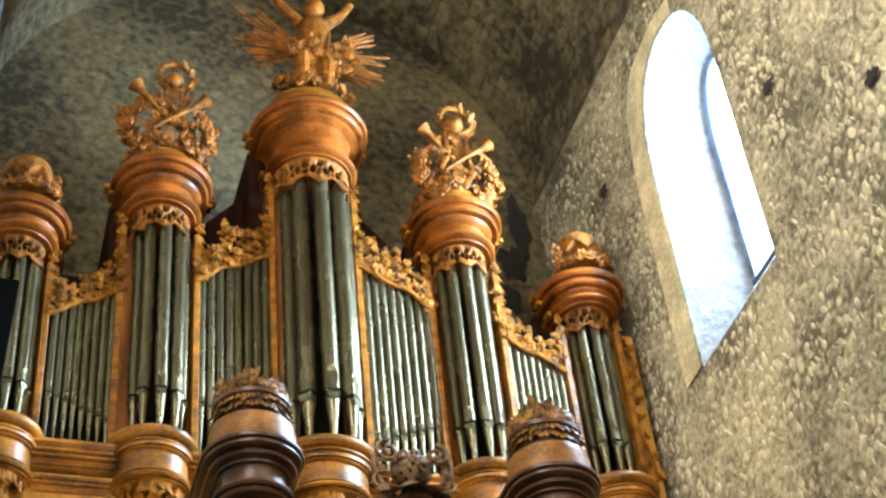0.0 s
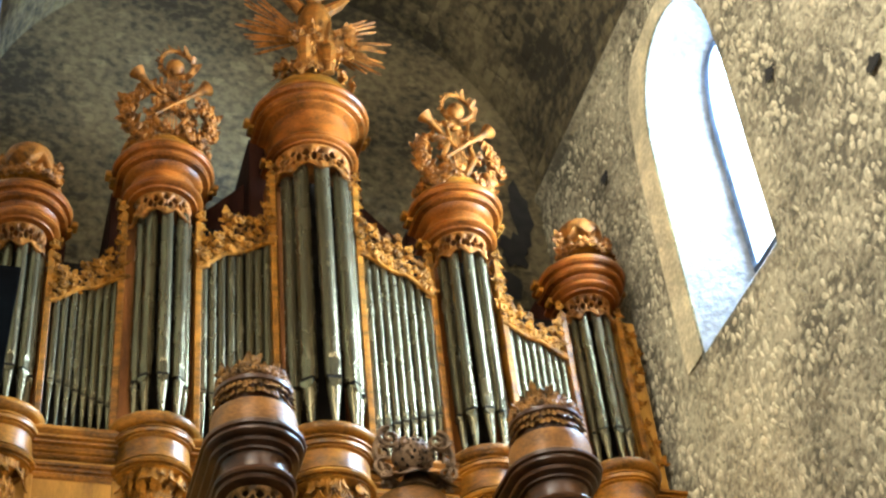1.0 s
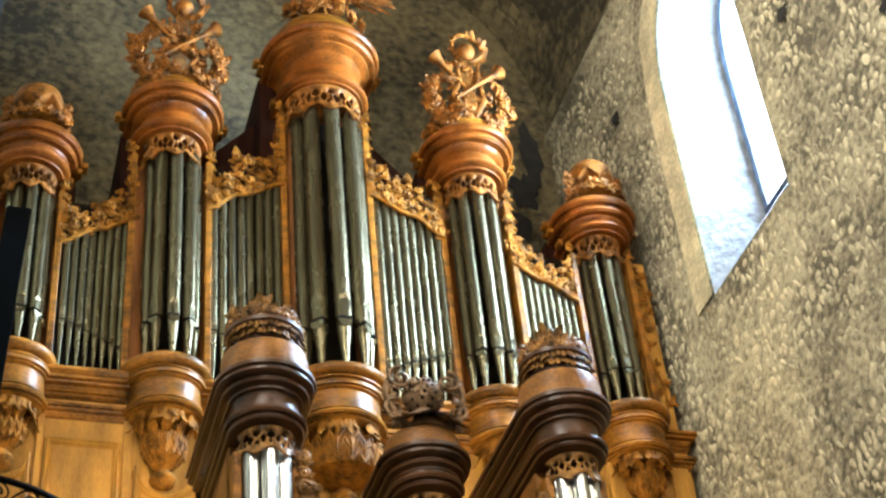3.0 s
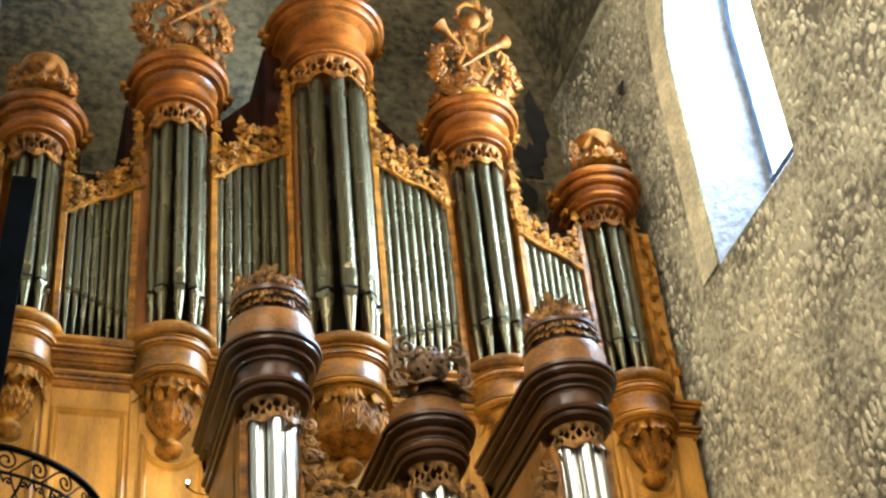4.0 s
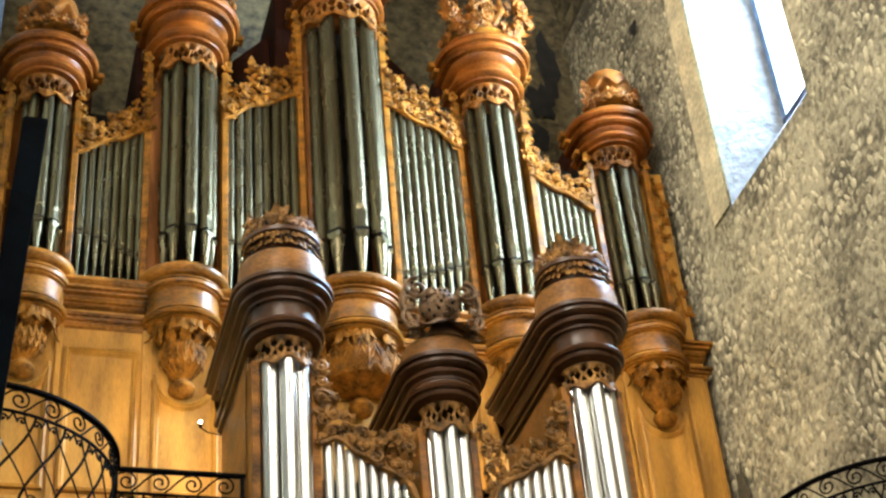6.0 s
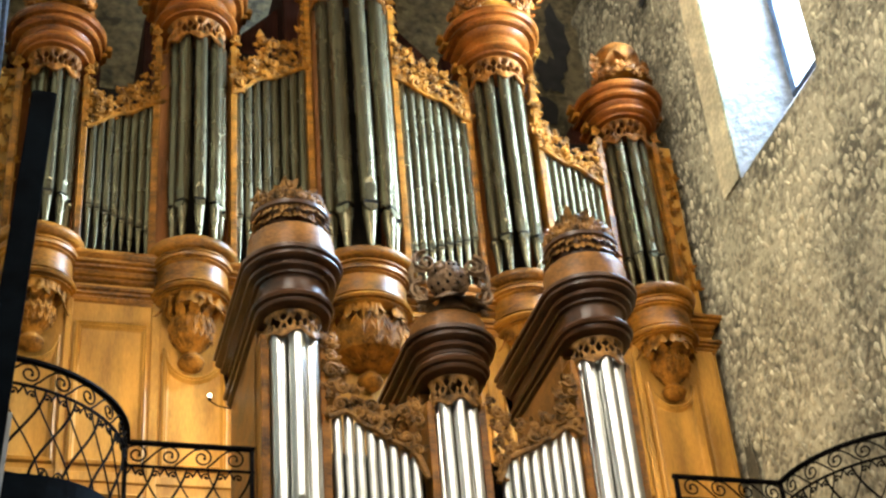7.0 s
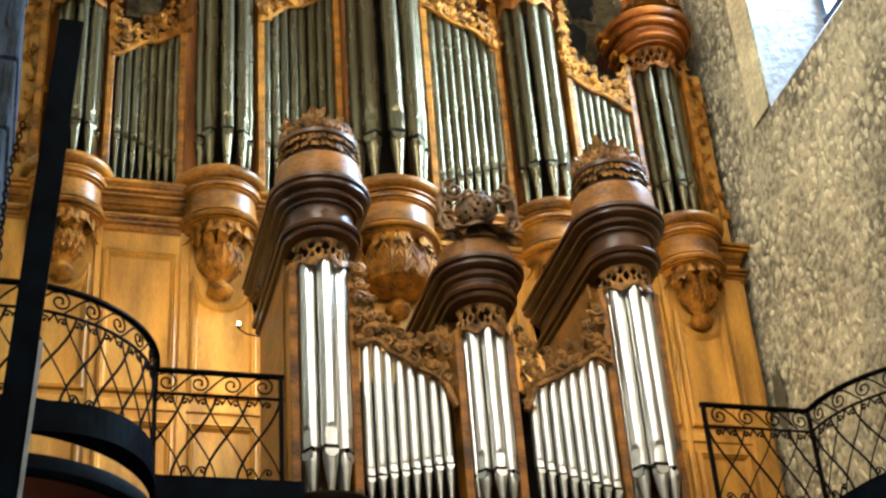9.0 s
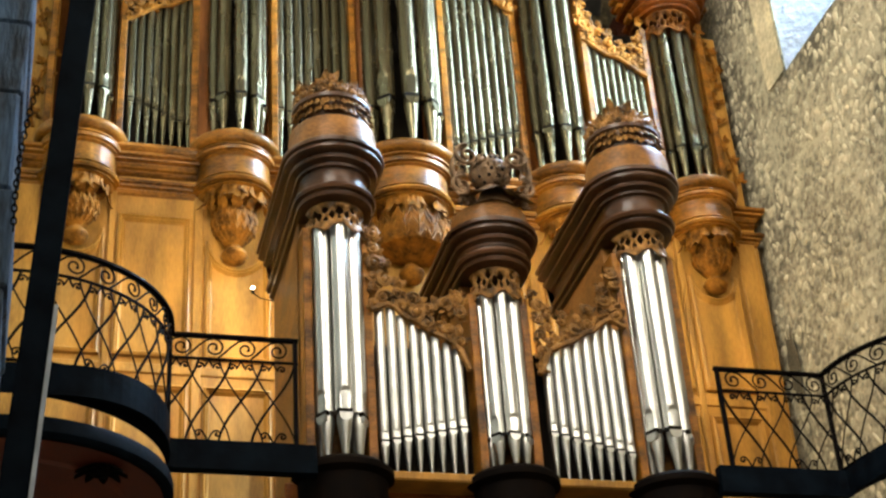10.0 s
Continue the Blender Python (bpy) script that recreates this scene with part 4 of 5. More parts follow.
for side in (-1, 1):
    rail = thing("gallery_railing", "black wrought-iron gallery railing with scrolls and crossed bars", "railing", group="gallery railings")
    for name, z, r, label in (("handrail", RAIL_TOP, 0.017, "flat iron handrail"), ("middle_rail", RAIL_2, 0.011, ""), ("bottom_rail", RAIL_BOT, 0.012, "")):
        bm = bmesh.new()
        tube(bm, along(0, RAIL_LEN, z, side, 48), r, 6, 1.5 if name == "handrail" else 1.0)
        part(name, bm, IRON, rail, label)
    for s in (0.02, 0.8, 0.8 + 0.9 * math.pi / 2 + 0.26):
        x, y, _ = rail_path(s, side=side)
        bm = bmesh.new()
        box(bm, x - 0.014, x + 0.014, y - 0.014, y + 0.014, RAIL_BOT - 0.014, RAIL_TOP, 0.003)
        part("post", bm, IRON, rail, "square iron post", smooth=False)
    unit = 0.2
    n = int(RAIL_LEN / unit)
    for k in range(n):
        s = 0.06 + unit * (k + 0.5)
        zc = (RAIL_TOP + RAIL_2) / 2
        # running wave: a spiral that opens out and sweeps down into the next one
        bm = bmesh.new()
        pts = []
        for j in range(19):
            q = j / 18
            a = math.pi / 2 + 2 * math.pi * 1.3 * (1 - q)
            pts.append((s - 0.03 + (0.016 + 0.048 * q) * math.cos(a), zc + (0.016 + 0.048 * q) * math.sin(a)))
        pts += [(s + 0.02, zc + 0.05), (s + 0.065, zc + 0.01), (s + 0.105, zc - 0.035), (s + 0.14, zc - 0.066)]
        pts = [(min(p, RAIL_LEN), z) for p, z in pts]
        tube(bm, bar_on_rail(pts, side), 0.0068, 5)
        blob(bm, bar_on_rail(pts[:1], side)[0], 0.011, 0.011, 0.011, 6, 4)
        part("scroll", bm, IRON, rail)
        # crossed slender bars, bowed at the ends
        for hand in (1, -1):
            bm = bmesh.new()
            pts = []
            for j in range(11):
                q = j / 10
                pts.append((s + hand * 0.19 * (q - 0.5) * 2 * (0.72 + 0.28 * math.cos(math.pi * (q - 0.5))), RAIL_2 + (RAIL_BOT - RAIL_2) * q))
            pts = [(min(max(a, 0.0), RAIL_LEN), b) for a, b in pts]
            tube(bm, bar_on_rail(pts, side), 0.009 if hand > 0 else 0.0058, 5)
            part("lattice_bar", bm, IRON, rail)
        # paired curls under the frieze and on the bottom rail
        for zb, up in ((RAIL_BOT, 1), (RAIL_2, -1)):
            if up > 0 and k % 2:
                continue
            for hand in (1, -1):
                bm = bmesh.new()
                pts = [(s, zb)] + [(s + hand * (0.008 + 0.014 * q), zb + up * (0.02 + 0.03 * q)) for q in (0.0, 0.6)] + volute(s + hand * 0.056, zb + up * 0.05, 0.028, -hand, 1.0, 0.4 * up)
                tube(bm, bar_on_rail(pts, side), 0.0065, 5)
                blob(bm, bar_on_rail(pts[-1:], side)[0], 0.010, 0.010, 0.010, 6, 4)
                part("foot_scroll", bm, IRON, rail)
    # the beam that carries it
    bm = bmesh.new()
    a = along(-0.1, RAIL_LEN, 0, side, 40, -0.05)
    b = along(-0.1, RAIL_LEN, 0, side, 40, 0.03)
    rows = []
    for (xa, ya, _), (xb, yb, _) in zip(a, b):
        rows.append([bm.verts.new(p) for p in ((xa, ya, RAIL_BOT - 0.014), (xa, ya, RAIL_BOT - 0.2), (xb, yb, RAIL_BOT - 0.2), (xb, yb, RAIL_BOT - 0.014))])
    for p, q in zip(rows, rows[1:]):
        for j in range(4):
            bm.faces.new((p[j], p[(j + 1) % 4], q[(j + 1) % 4], q[j]))
    bm.faces.new(rows[0])
    bm.faces.new(list(reversed(rows[-1])))
    single("gallery_beam", bm, BLACKPAINT, "black painted curved gallery edge beam", "beam", group="gallery beams", smooth=False)

# beams that carry both cases on the end wall and side walls
for y0, y1, z in ((0.02, 0.24, GAL), (-1.3, -1.08, BASE_F - 0.9)):
    bm = bmesh.new()
    box(bm, -WALL_X, WALL_X, y0, y1, z - 0.28, z, 0.01)
    single("bearer_beam", bm, DARKWOOD, "dark timber beam bearing an organ case", "beam", smooth=False)

# round sounding board below the bay, with a dark rim and reddish soffit
canopy = thing("round_canopy", "round dark-rimmed canopy with reddish wooden soffit", "canopy")
CX, CY, CR, CZ = -3.06, -3.38, 0.80, -4.63
bm = bmesh.new()
circle = [(CX + CR * math.cos(2 * math.pi * k / 48), CY + CR * math.sin(2 * math.pi * k / 48), math.cos(2 * math.pi * k / 48), math.sin(2 * math.pi * k / 48)) for k in range(48)]
circle = [c if c[0] > -WALL_X + 0.001 else (-WALL_X + 0.001, c[1], c[2], c[3]) for c in circle]
sweep(bm, circle, [(-0.06, 0.0 + CZ), (-0.01, CZ), (0.0, CZ - 0.03), (0.0, CZ - 0.08), (-0.02, CZ - 0.1), (-0.08, CZ - 0.1)], True, True)
part("rim", bm, BLACKPAINT, canopy, "black moulded rim")
bm = bmesh.new()
lathe(bm, [(CR - 0.05, CZ - 0.105), (CR * 0.7, CZ - 0.115), (CR * 0.68, CZ - 0.13), (CR * 0.2, CZ - 0.14), (0.02, CZ - 0.14)], (CX, CY, 0), 40)
for v in bm.verts:
    v.co.x = max(v.co.x, -WALL_X + 0.002)
part("soffit", bm, REDWOOD, canopy, "reddish varnished wooden soffit")
bm = bmesh.new()
BX, BY = CX + 0.4, CY - 0.47
for k in range(9):
    a = 2 * math.pi * k / 9
    leaf(bm, (BX, BY, CZ - 0.11), (BX + 0.14 * math.cos(a), BY + 0.1 * math.sin(a), CZ - 0.14), 0.04, (0, 0, -1), 0.2)
blob(bm, (BX, BY, CZ - 0.12), 0.06, 0.05, 0.05)
part("soffit_boss", bm, EBONY, canopy, "dark carved boss")

# the black upright near the west wall
post = thing("black_post", "tall black painted square post", "post", at=(-2.985, -6.0, 0))
bm = bmesh.new()
top = Z0 - 3.56
vs = []
for z, dx in ((0.0, -0.245), (top, 0.055)):
    vs.append([bm.verts.new((dx + px, py, z)) for px, py in ((-0.05, -0.05), (0.05, -0.05), (0.05, 0.05), (-0.05, 0.05))])
for j in range(4):
    bm.faces.new((vs[0][j], vs[0][(j + 1) % 4], vs[1][(j + 1) % 4], vs[1][j]))
bm.faces.new(vs[0])
bm.faces.new(vs[1])
bmesh.ops.bevel(bm, geom=bm.edges[:], offset=0.006, segments=2, affect="EDGES")
part("shaft", bm, BLACKPAINT, post, "black shaft", smooth=False)
bm = bmesh.new()
zt = Z0 - 5.1
f = lambda z: -0.255 + 0.30 * z / top
vs = []
for z in (0.0, zt):
    vs.append([bm.verts.new((f(z) + px, py, z)) for px, py in ((0.062, -0.055), (0.076, -0.055), (0.076, 0.04), (0.062, 0.04))])
for j in range(4):
    bm.faces.new((vs[0][j], vs[0][(j + 1) % 4], vs[1][(j + 1) % 4], vs[1][j]))
bm.faces.new(vs[0])
bm.faces.new(vs[1])
STEEL = material("dull_grey_steel", (0.30, 0.33, 0.37), 0.5, 0.4, vary=0.2, scale=8, bump=0.001)
part("edge_strip", bm, STEEL, post, "grey steel strip on the edge", smooth=False)

# stone pilaster on the west wall; its blue is daylight put into the colour
GREYSTONE = material("daylight_tinted_grey_stone", (0.045, 0.085, 0.15), 0.85, vary=0.4, scale=3, stretch=(3, 3, 0.7), grain=0.6, grain_scale=14, bump=0.03, bump_scale=12)
bm = bmesh.new()
z = FLOOR_Z
k = 0
while z < SPRING - 0.12:
    h = 0.42 + 0.06 * math.sin(k * 2.3)
    box(bm, -WALL_X + 0.002, -3.135 + 0.012 * math.sin(k * 4.1), -6.02 + 0.01 * math.sin(k), -5.3, z, min(z + h, SPRING - 0.12) - 0.006, 0.012)
    z += h
    k += 1
single("pilaster", bm, GREYSTONE, "grey hewn stone pilaster against the wall, daylight blue in its colour", "pilaster", kind="structure", smooth=False)

# chain hanging beside the post
chain = thing("hanging_chain", "thin dark iron chain hanging beside the post", "chain", at=(-3.085, -6.07, Z0 - 4.15))
link_me = None
for k in range(24):
    if link_me is None:
        bm = bmesh.new()
        ring = [(0.010 * math.cos(a), 0, 0.018 * math.sin(a)) for a in [2 * math.pi * j / 12 for j in range(13)]]
        tube(bm, ring, 0.0035, 5, caps=False)
        link_me = finish("link", bm, IRON)
    ob = new("link", link_me)
    ob.parent = chain
    ob.matrix_basis = pose(-0.02 * math.sin(k / 24 * math.pi) - 0.0015 * k, 0, -0.028 * k, 0, 0, 90 * (k % 2))

# small lamps fixed behind the front case
for lx, ly, lz in ((-1.50, -1.06, -2.0), (1.50, -1.06, -2.0), (0.45, -1.0, -2.5)):
    fix = thing("gallery_lamp", "small bright warm lamp on the back of the front case", "lamp", at=(lx, ly, Z0 + lz), group="gallery lamps")
    bm = bmesh.new()
    lathe(bm, [(0.006, -0.03), (0.01, -0.028), (0.014, -0.008), (0.015, 0.0), (0.012, 0.002)], n=14)
    part("housing", bm, IRON, fix, "small dark lamp socket")
    bm = bmesh.new()
    blob(bm, (0, 0, 0.014), 0.013, 0.013, 0.016, 10, 6)
    part("bulb", bm, BULB, fix, "glowing warm bulb")
    bm = bmesh.new()
    sx = 1 if lx < 0 else -1
    tube(bm, [(0, 0, -0.028), (sx * 0.06, 0.03, -0.05), (sx * 0.17, 0.06, -0.05)] if abs(lx) > 1 else [(0, 0, -0.028), (0, -0.04, -0.05), (0, -0.1, -0.05)], 0.005, 6)
    part("bracket", bm, IRON, fix, "thin iron bracket")


# ---- crowning ornaments ----
def crown(cx, z, r, seed):
    rnd = random.Random(seed)
    bm = bmesh.new()
    lathe(bm, [(r * 0.95, 0.0), (r * 1.0, 0.015), (r * 0.9, 0.03), (r * 0.95, 0.13), (r * 1.07, 0.14), (r * 1.07, 0.165), (r * 0.95, 0.175), (r * 0.8, 0.2), (r * 0.45, 0.26), (0.02, 0.28)], n=28)
    for v in bm.verts:
        v.co.z *= 1.3
    # solid core in dark wood, painted shade for the gaps between the leaves
    ob = part("crown", bm, DARKWOOD, front, "carved brown wooden crown with leaf cresting", at=pose(cx, 0.02, z))
    n = 22
    for k in range(n):
        a = 2 * math.pi * k / n
        o = Vector((math.cos(a), math.sin(a), 0))
        bm = bmesh.new()
        tan = Vector((-o.y, o.x, 0))
        for row, w in ((0, -0.07), (1, 0.0), (0, 0.07), (1, 0.13)):
            top = o * r * (0.96 + 0.03 * row) + tan * r * (w + rnd.uniform(-0.02, 0.02)) + Vector((0, 0, 0.18 - 0.06 * (1 - row) + rnd.uniform(-0.01, 0.01)))
            leaf(bm, top, top + o * r * rnd.uniform(0.02, 0.1) + tan * r * rnd.uniform(-0.06, 0.06) + Vector((0, 0, -rnd.uniform(0.06, 0.1))), r * rnd.uniform(0.06, 0.09), o, rnd.uniform(0.15, 0.45), 3)
        part("hanging_leaf", bm, CARVED_DARK, ob)
        bm = bmesh.new()
        tall = 0.035 if k % 4 == 0 else 0.0
        foliage(bm, o * r * rnd.uniform(0.92, 1.0) + Vector((0, 0, 0.245 + rnd.uniform(-0.01, 0.02))), 0.07, o, rnd, 4)
        foliage(bm, o * r * rnd.uniform(0.84, 0.95) + Vector((0, 0, 0.305 + tall + rnd.uniform(-0.02, 0.02))), rnd.uniform(0.055, 0.08), o, rnd, 4)
        part("crest_leaf", bm, CARVED_DARK, ob)
    bm = bmesh.new()
    for k in range(16):
        a, q = rnd.uniform(0, 6.28), rnd.uniform(0.2, 0.75)
        leaf(bm, (r * q * math.cos(a), r * q * math.sin(a), 0.28), (r * (q + 0.2) * math.cos(a + 0.3), r * (q + 0.2) * math.sin(a + 0.3), rnd.uniform(0.38, 0.45)), 0.06, (math.cos(a), math.sin(a), 0.3), 0.3)
    part("inner_leaves", bm, CARVED_DARK, ob)


crown(-1.11, -1.41, 0.265, 1)
crown(1.11, -1.41, 0.265, 2)

# pierced orb with volutes on the middle tower of the front case
rnd = random.Random(78)
orb = thing("carved_orb", "grey-brown pierced wooden orb between carved volutes", "ornament", at=(0, FY - 0.1, Z0 - 1.99))
bm = bmesh.new()
blob(bm, (0, 0.0, 0.29), 0.135, 0.12, 0.135, 20, 14)
for k in range(16):
    a, la = rnd.uniform(math.pi, 2 * math.pi), rnd.uniform(-0.9, 1.2)
    o = Vector((math.cos(la) * math.cos(a), math.cos(la) * math.sin(a), math.sin(la)))
    foliage(bm, Vector((0, 0, 0.29)) + Vector((0.13 * o.x, 0.116 * o.y, 0.13 * o.z)), rnd.uniform(0.035, 0.055), o, rnd, 3)
ball = part("orb", bm, CARVED_GREY, orb, "rounded orb carved with leaves")
rnd = random.Random(77)
for row in range(6):
    la = -0.9 + 0.36 * row
    for k in range(11):
        a = math.pi * (1 + (k + 0.5 * (row % 2)) / 11)
        if rnd.random() < 0.55:
            continue
        # near-black bead on the solid ball, painted shade of a hole
        bm = bmesh.new()
        p = Vector((0.132 * math.cos(la) * math.cos(a), 0.117 * math.cos(la) * math.sin(a), 0.29 + 0.132 * math.sin(la)))
        blob(bm, p, 0.013, 0.011, 0.015, 6, 4)
        part("piercing", bm, SLOT, ball)
for s in (-1, 1):
    bm = bmesh.new()
    pts = [(s * (0.12 + 0.13 * math.sin(q * math.pi * 0.8)), -0.03, 0.02 + 0.42 * q) for q in (0, 0.15, 0.3, 0.45, 0.6, 0.75, 0.9, 1.0)]
    tube(bm, pts, [0.024, 0.022, 0.02, 0.02, 0.019, 0.018, 0.016, 0.014], 6, 1.8)
    scroll(bm, (s * 0.155, -0.06, 0.385), 0.085, 0.014, 1.5, math.pi * 0.5, -s, flat=1.8)
    scroll(bm, (s * 0.2, -0.05, 0.15), 0.07, 0.014, 1.4, math.pi / 2, -s, flat=1.8)
    for z, q in ((0.03, 0.05), (0.1, 0.06), (0.24, 0.05), (0.33, 0.045)):
        foliage(bm, (s * (0.19 + 0.4 * z * (0.35 - z)), -0.05, z), q, (s * 0.4, -1, 0), rnd, 4)
    part("volute", bm, CARVED_GREY, orb, "curling carved volute")
bm = bmesh.new()
for k in range(11):
    a = math.pi * (1 + (k + 0.5) / 11)
    o = Vector((math.cos(a), math.sin(a), 0))
    leaf(bm, o * 0.08 + Vector((0, 0, 0.15)), o * rnd.uniform(0.2, 0.25) + Vector((0, 0, 0.01)), 0.042, o, rnd.uniform(0.1, 0.3), 3)
lathe(bm, [(0.15, 0.0), (0.12, 0.05), (0.08, 0.1), (0.06, 0.18)], n=16)
part("leaf_base", bm, CARVED_GREY, orb, "ring of drooping leaves")

orb.scale = (1.14, 1.08, 1.08)

def trophy(cx, z, seed):
    rnd = random.Random(seed)
    ob = thing("carved_trophy", "carved trophy of trumpets, wreath and leaves on a tower", "ornament", at=(cx, -0.16, Z0 + z), group="trophies on the towers")
    for s in (-1, 1):
        # trumpet: long tube with a flaring bell, crossed behind the wreath
        bm = bmesh.new()
        a, b = Vector((-s * 0.16, -0.16 - 0.03 * s, 0.3)), Vector((s * 0.36, -0.2, 0.88 - (0.1 if s > 0 else 0.0)))
        pts = [a + (b - a) * q for q in (0, 0.3, 0.6, 0.78, 0.88, 0.95, 1.0)]
        tube(bm, pts, [0.016, 0.018, 0.022, 0.03, 0.045, 0.07, 0.088], 12)
        part("trumpet", bm, CARVED_RED, ob, "slender carved trumpet")
        # side plumes of foliage
        bm = bmesh.new()
        for k in range(13):
            q = k / 12
            x = s * (0.25 + 0.15 * math.sin(q * 2.7) + rnd.uniform(-0.03, 0.03))
            foliage(bm, (x, -0.12, -0.04 + 0.66 * q), rnd.uniform(0.11, 0.155), (s * 0.5, -1, 0), rnd, 4)
        tube(bm, [(s * 0.12, -0.05, -0.02), (s * 0.33, -0.08, 0.2), (s * 0.37, -0.08, 0.45), (s * 0.3, -0.08, 0.66)], [0.03, 0.03, 0.024, 0.01], 6)
        part("leaf_spray", bm, CARVED_RED, ob, "curling leaf spray")
    # leaves lapping the dome
    bm = bmesh.new()
    for k in range(13):
        a = math.pi * (1 + (k + 0.5) / 13)
        o = Vector((math.cos(a), math.sin(a), 0))
        q = 0.36 + rnd.uniform(-0.02, 0.05)
        base = Vector((0, 0.16, 0)) + o * q + Vector((0, 0, rnd.uniform(-0.06, 0.0)))
        if 4 < k < 8:
            continue
        foliage(bm, base + o * 0.02 + Vector((0, 0, 0.04)), rnd.uniform(0.1, 0.13), o, rnd, 4)
        foliage(bm, base - o * 0.05 + Vector((0, 0, 0.2)), rnd.uniform(0.09, 0.12), o, rnd, 4)
    part("lapping_leaves", bm, CARVED_RED, ob, "leaves lapping the domed cap")
    bm = bmesh.new()
    c = Vector((0.06, -0.12, 1.16))
    ring = [c + Vector((0.17 * math.cos(t), 0.02 * math.sin(2 * t), 0.2 * math.sin(t))) for t in [2 * math.pi * j / 20 for j in range(21)]]
    tube(bm, ring, 0.024, 6, caps=False)
    wreath = part("wreath", bm, CARVED_RED, ob, "small laurel wreath")
    for k in range(26):
        bm = bmesh.new()
        t = 2 * math.pi * k / 26
        p = c + Vector((0.17 * math.cos(t), 0, 0.2 * math.sin(t)))
        d = Vector((-math.sin(t), rnd.uniform(-0.6, 0.1), math.cos(t))) * 0.085 + Vector((math.cos(t), 0, math.sin(t))) * rnd.uniform(-0.01, 0.07)
        leaf(bm, p, p + d, 0.036, (math.cos(t) * 0.5, -1, math.sin(t) * 0.5), 0.3, 2)
        part("laurel_leaf", bm, CARVED_RED, wreath)
    bm = bmesh.new()
    blob(bm, (0.04, -0.12, 1.1), 0.1, 0.09, 0.11, 12, 8)
    for k in range(5):
        x = -0.06 + 0.03 * k
        tube(bm, [(x, -0.16, 0.1), (x * 0.8 + 0.02, -0.15, 0.95)], 0.008, 5)
    for s in (-1, 1):
        tube(bm, [(s * 0.05, -0.14, 0.1), (s * 0.17, -0.15, 0.35), (s * 0.1 + 0.02, -0.15, 0.62), (s * 0.13 + 0.03, -0.14, 0.9)], [0.03, 0.034, 0.028, 0.02], 7)
    for k in range(34):
        foliage(bm, (rnd.uniform(-0.24, 0.24), rnd.uniform(-0.17, -0.05), rnd.uniform(0.02, 0.86)), rnd.uniform(0.08, 0.11), (rnd.uniform(-0.4, 0.4), -1, 0.1), rnd, 4)
    part("centre_carving", bm, CARVED_RED, ob, "dense carved centre")


trophy(-1.51, 3.3, 5)
trophy(1.51, 3.3, 6)


def helmet_finial(cx, z, seed):
    rnd = random.Random(seed)
    ob = thing("carved_finial", "carved wooden knop draped with leaves on an outer tower", "finial", at=(cx, -0.14, Z0 + z), group="outer tower finials")
    bm = bmesh.new()
    lathe(bm, [(0.3, -0.06), (0.26, 0.0), (0.2, 0.06), (0.15, 0.12), (0.12, 0.2), (0.13, 0.3), (0.05, 0.4)], n=20)
    part("neck", bm, CARVED, ob, "worn tapering neck")
    # helmet-like cap with a scalloped, pointed lower edge
    bm = bmesh.new()
    n = 36
    rings = []
    for r, z, dip in ((0.10, 0.2, 0.0), (0.215, 0.215, 1.0), (0.235, 0.235, 1.0), (0.24, 0.3, 0.35), (0.215, 0.39, 0.0), (0.15, 0.46, 0.0), (0.06, 0.505, 0.0), (0.03, 0.54, 0.0), (0.008, 0.6, 0.0)):
        rings.append([bm.verts.new((r * math.cos(2 * math.pi * k / n), r * math.sin(2 * math.pi * k / n), z + dip * 0.05 * math.cos(6 * 2 * math.pi * k / n))) for k in range(n)])
    for p, q in zip(rings, rings[1:]):
        for k in range(n):
            bm.faces.new((p[k], p[(k + 1) % n], q[(k + 1) % n], q[k]))
    part("cap", bm, CARVED_RED, ob, "domed cap with a scalloped edge")
    for k in range(11):
        a = math.pi * (1 + (k + 0.5) / 11)
        o = Vector((math.cos(a), math.sin(a), 0))
        bm = bmesh.new()
        foliage(bm, o * 0.27 + Vector((0, 0, rnd.uniform(-0.05, 0.05))), rnd.uniform(0.08, 0.11), o, rnd, 4)
        leaf(bm, o * 0.16 + Vector((0, 0, 0.02)), o * 0.3 + Vector((0, 0, rnd.uniform(-0.12, -0.06))), 0.05, o, 0.3, 3)
        part("base_leaf", bm, CARVED_RED, ob)
    for s in (-1, 1):
        bm = bmesh.new()
        for k in range(8):
            zz = -0.1 + 0.05 * k
            foliage(bm, (s * (0.24 + 0.03 * (k % 2)), -0.06, zz), 0.08, (s * 0.5, -1, 0), rnd, 4)
        scroll(bm, (s * 0.24, -0.08, 0.02), 0.07, 0.02, 1.2, 0, s)
        part("side_leaves", bm, CARVED_RED, ob, "side leaf cluster")


helmet_finial(-2.8, 2.58, 7)
helmet_finial(2.8, 2.58, 8)

# sunburst behind the statue on the tallest tower
rnd = random.Random(11)
burst = thing("sunburst", "wooden sunburst of split rays behind a statue", "sunburst", at=(0, -0.2, Z0 + 5.3))
for mid in (0.42, -0.02, -0.34, -0.66, math.pi - 0.55, math.pi - 0.12, math.pi + 0.2, math.pi + 0.5):
    for k in range(4):
        a = mid + (k - 1.5) * 0.095 + rnd.uniform(-0.02, 0.02)
        ln = rnd.uniform(0.66, 0.98) - 0.05 * abs(k - 1.5)
        d = Vector((math.cos(a), -0.12, math.sin(a)))
        bm = bmesh.new()
        tube(bm, [d * 0.15, d * (ln * 0.55), d * (ln - 0.06), d * ln], [0.012, 0.018, 0.021, 0.009], 4)
        part("ray", bm, CARVED_RED, burst)
bm = bmesh.new()
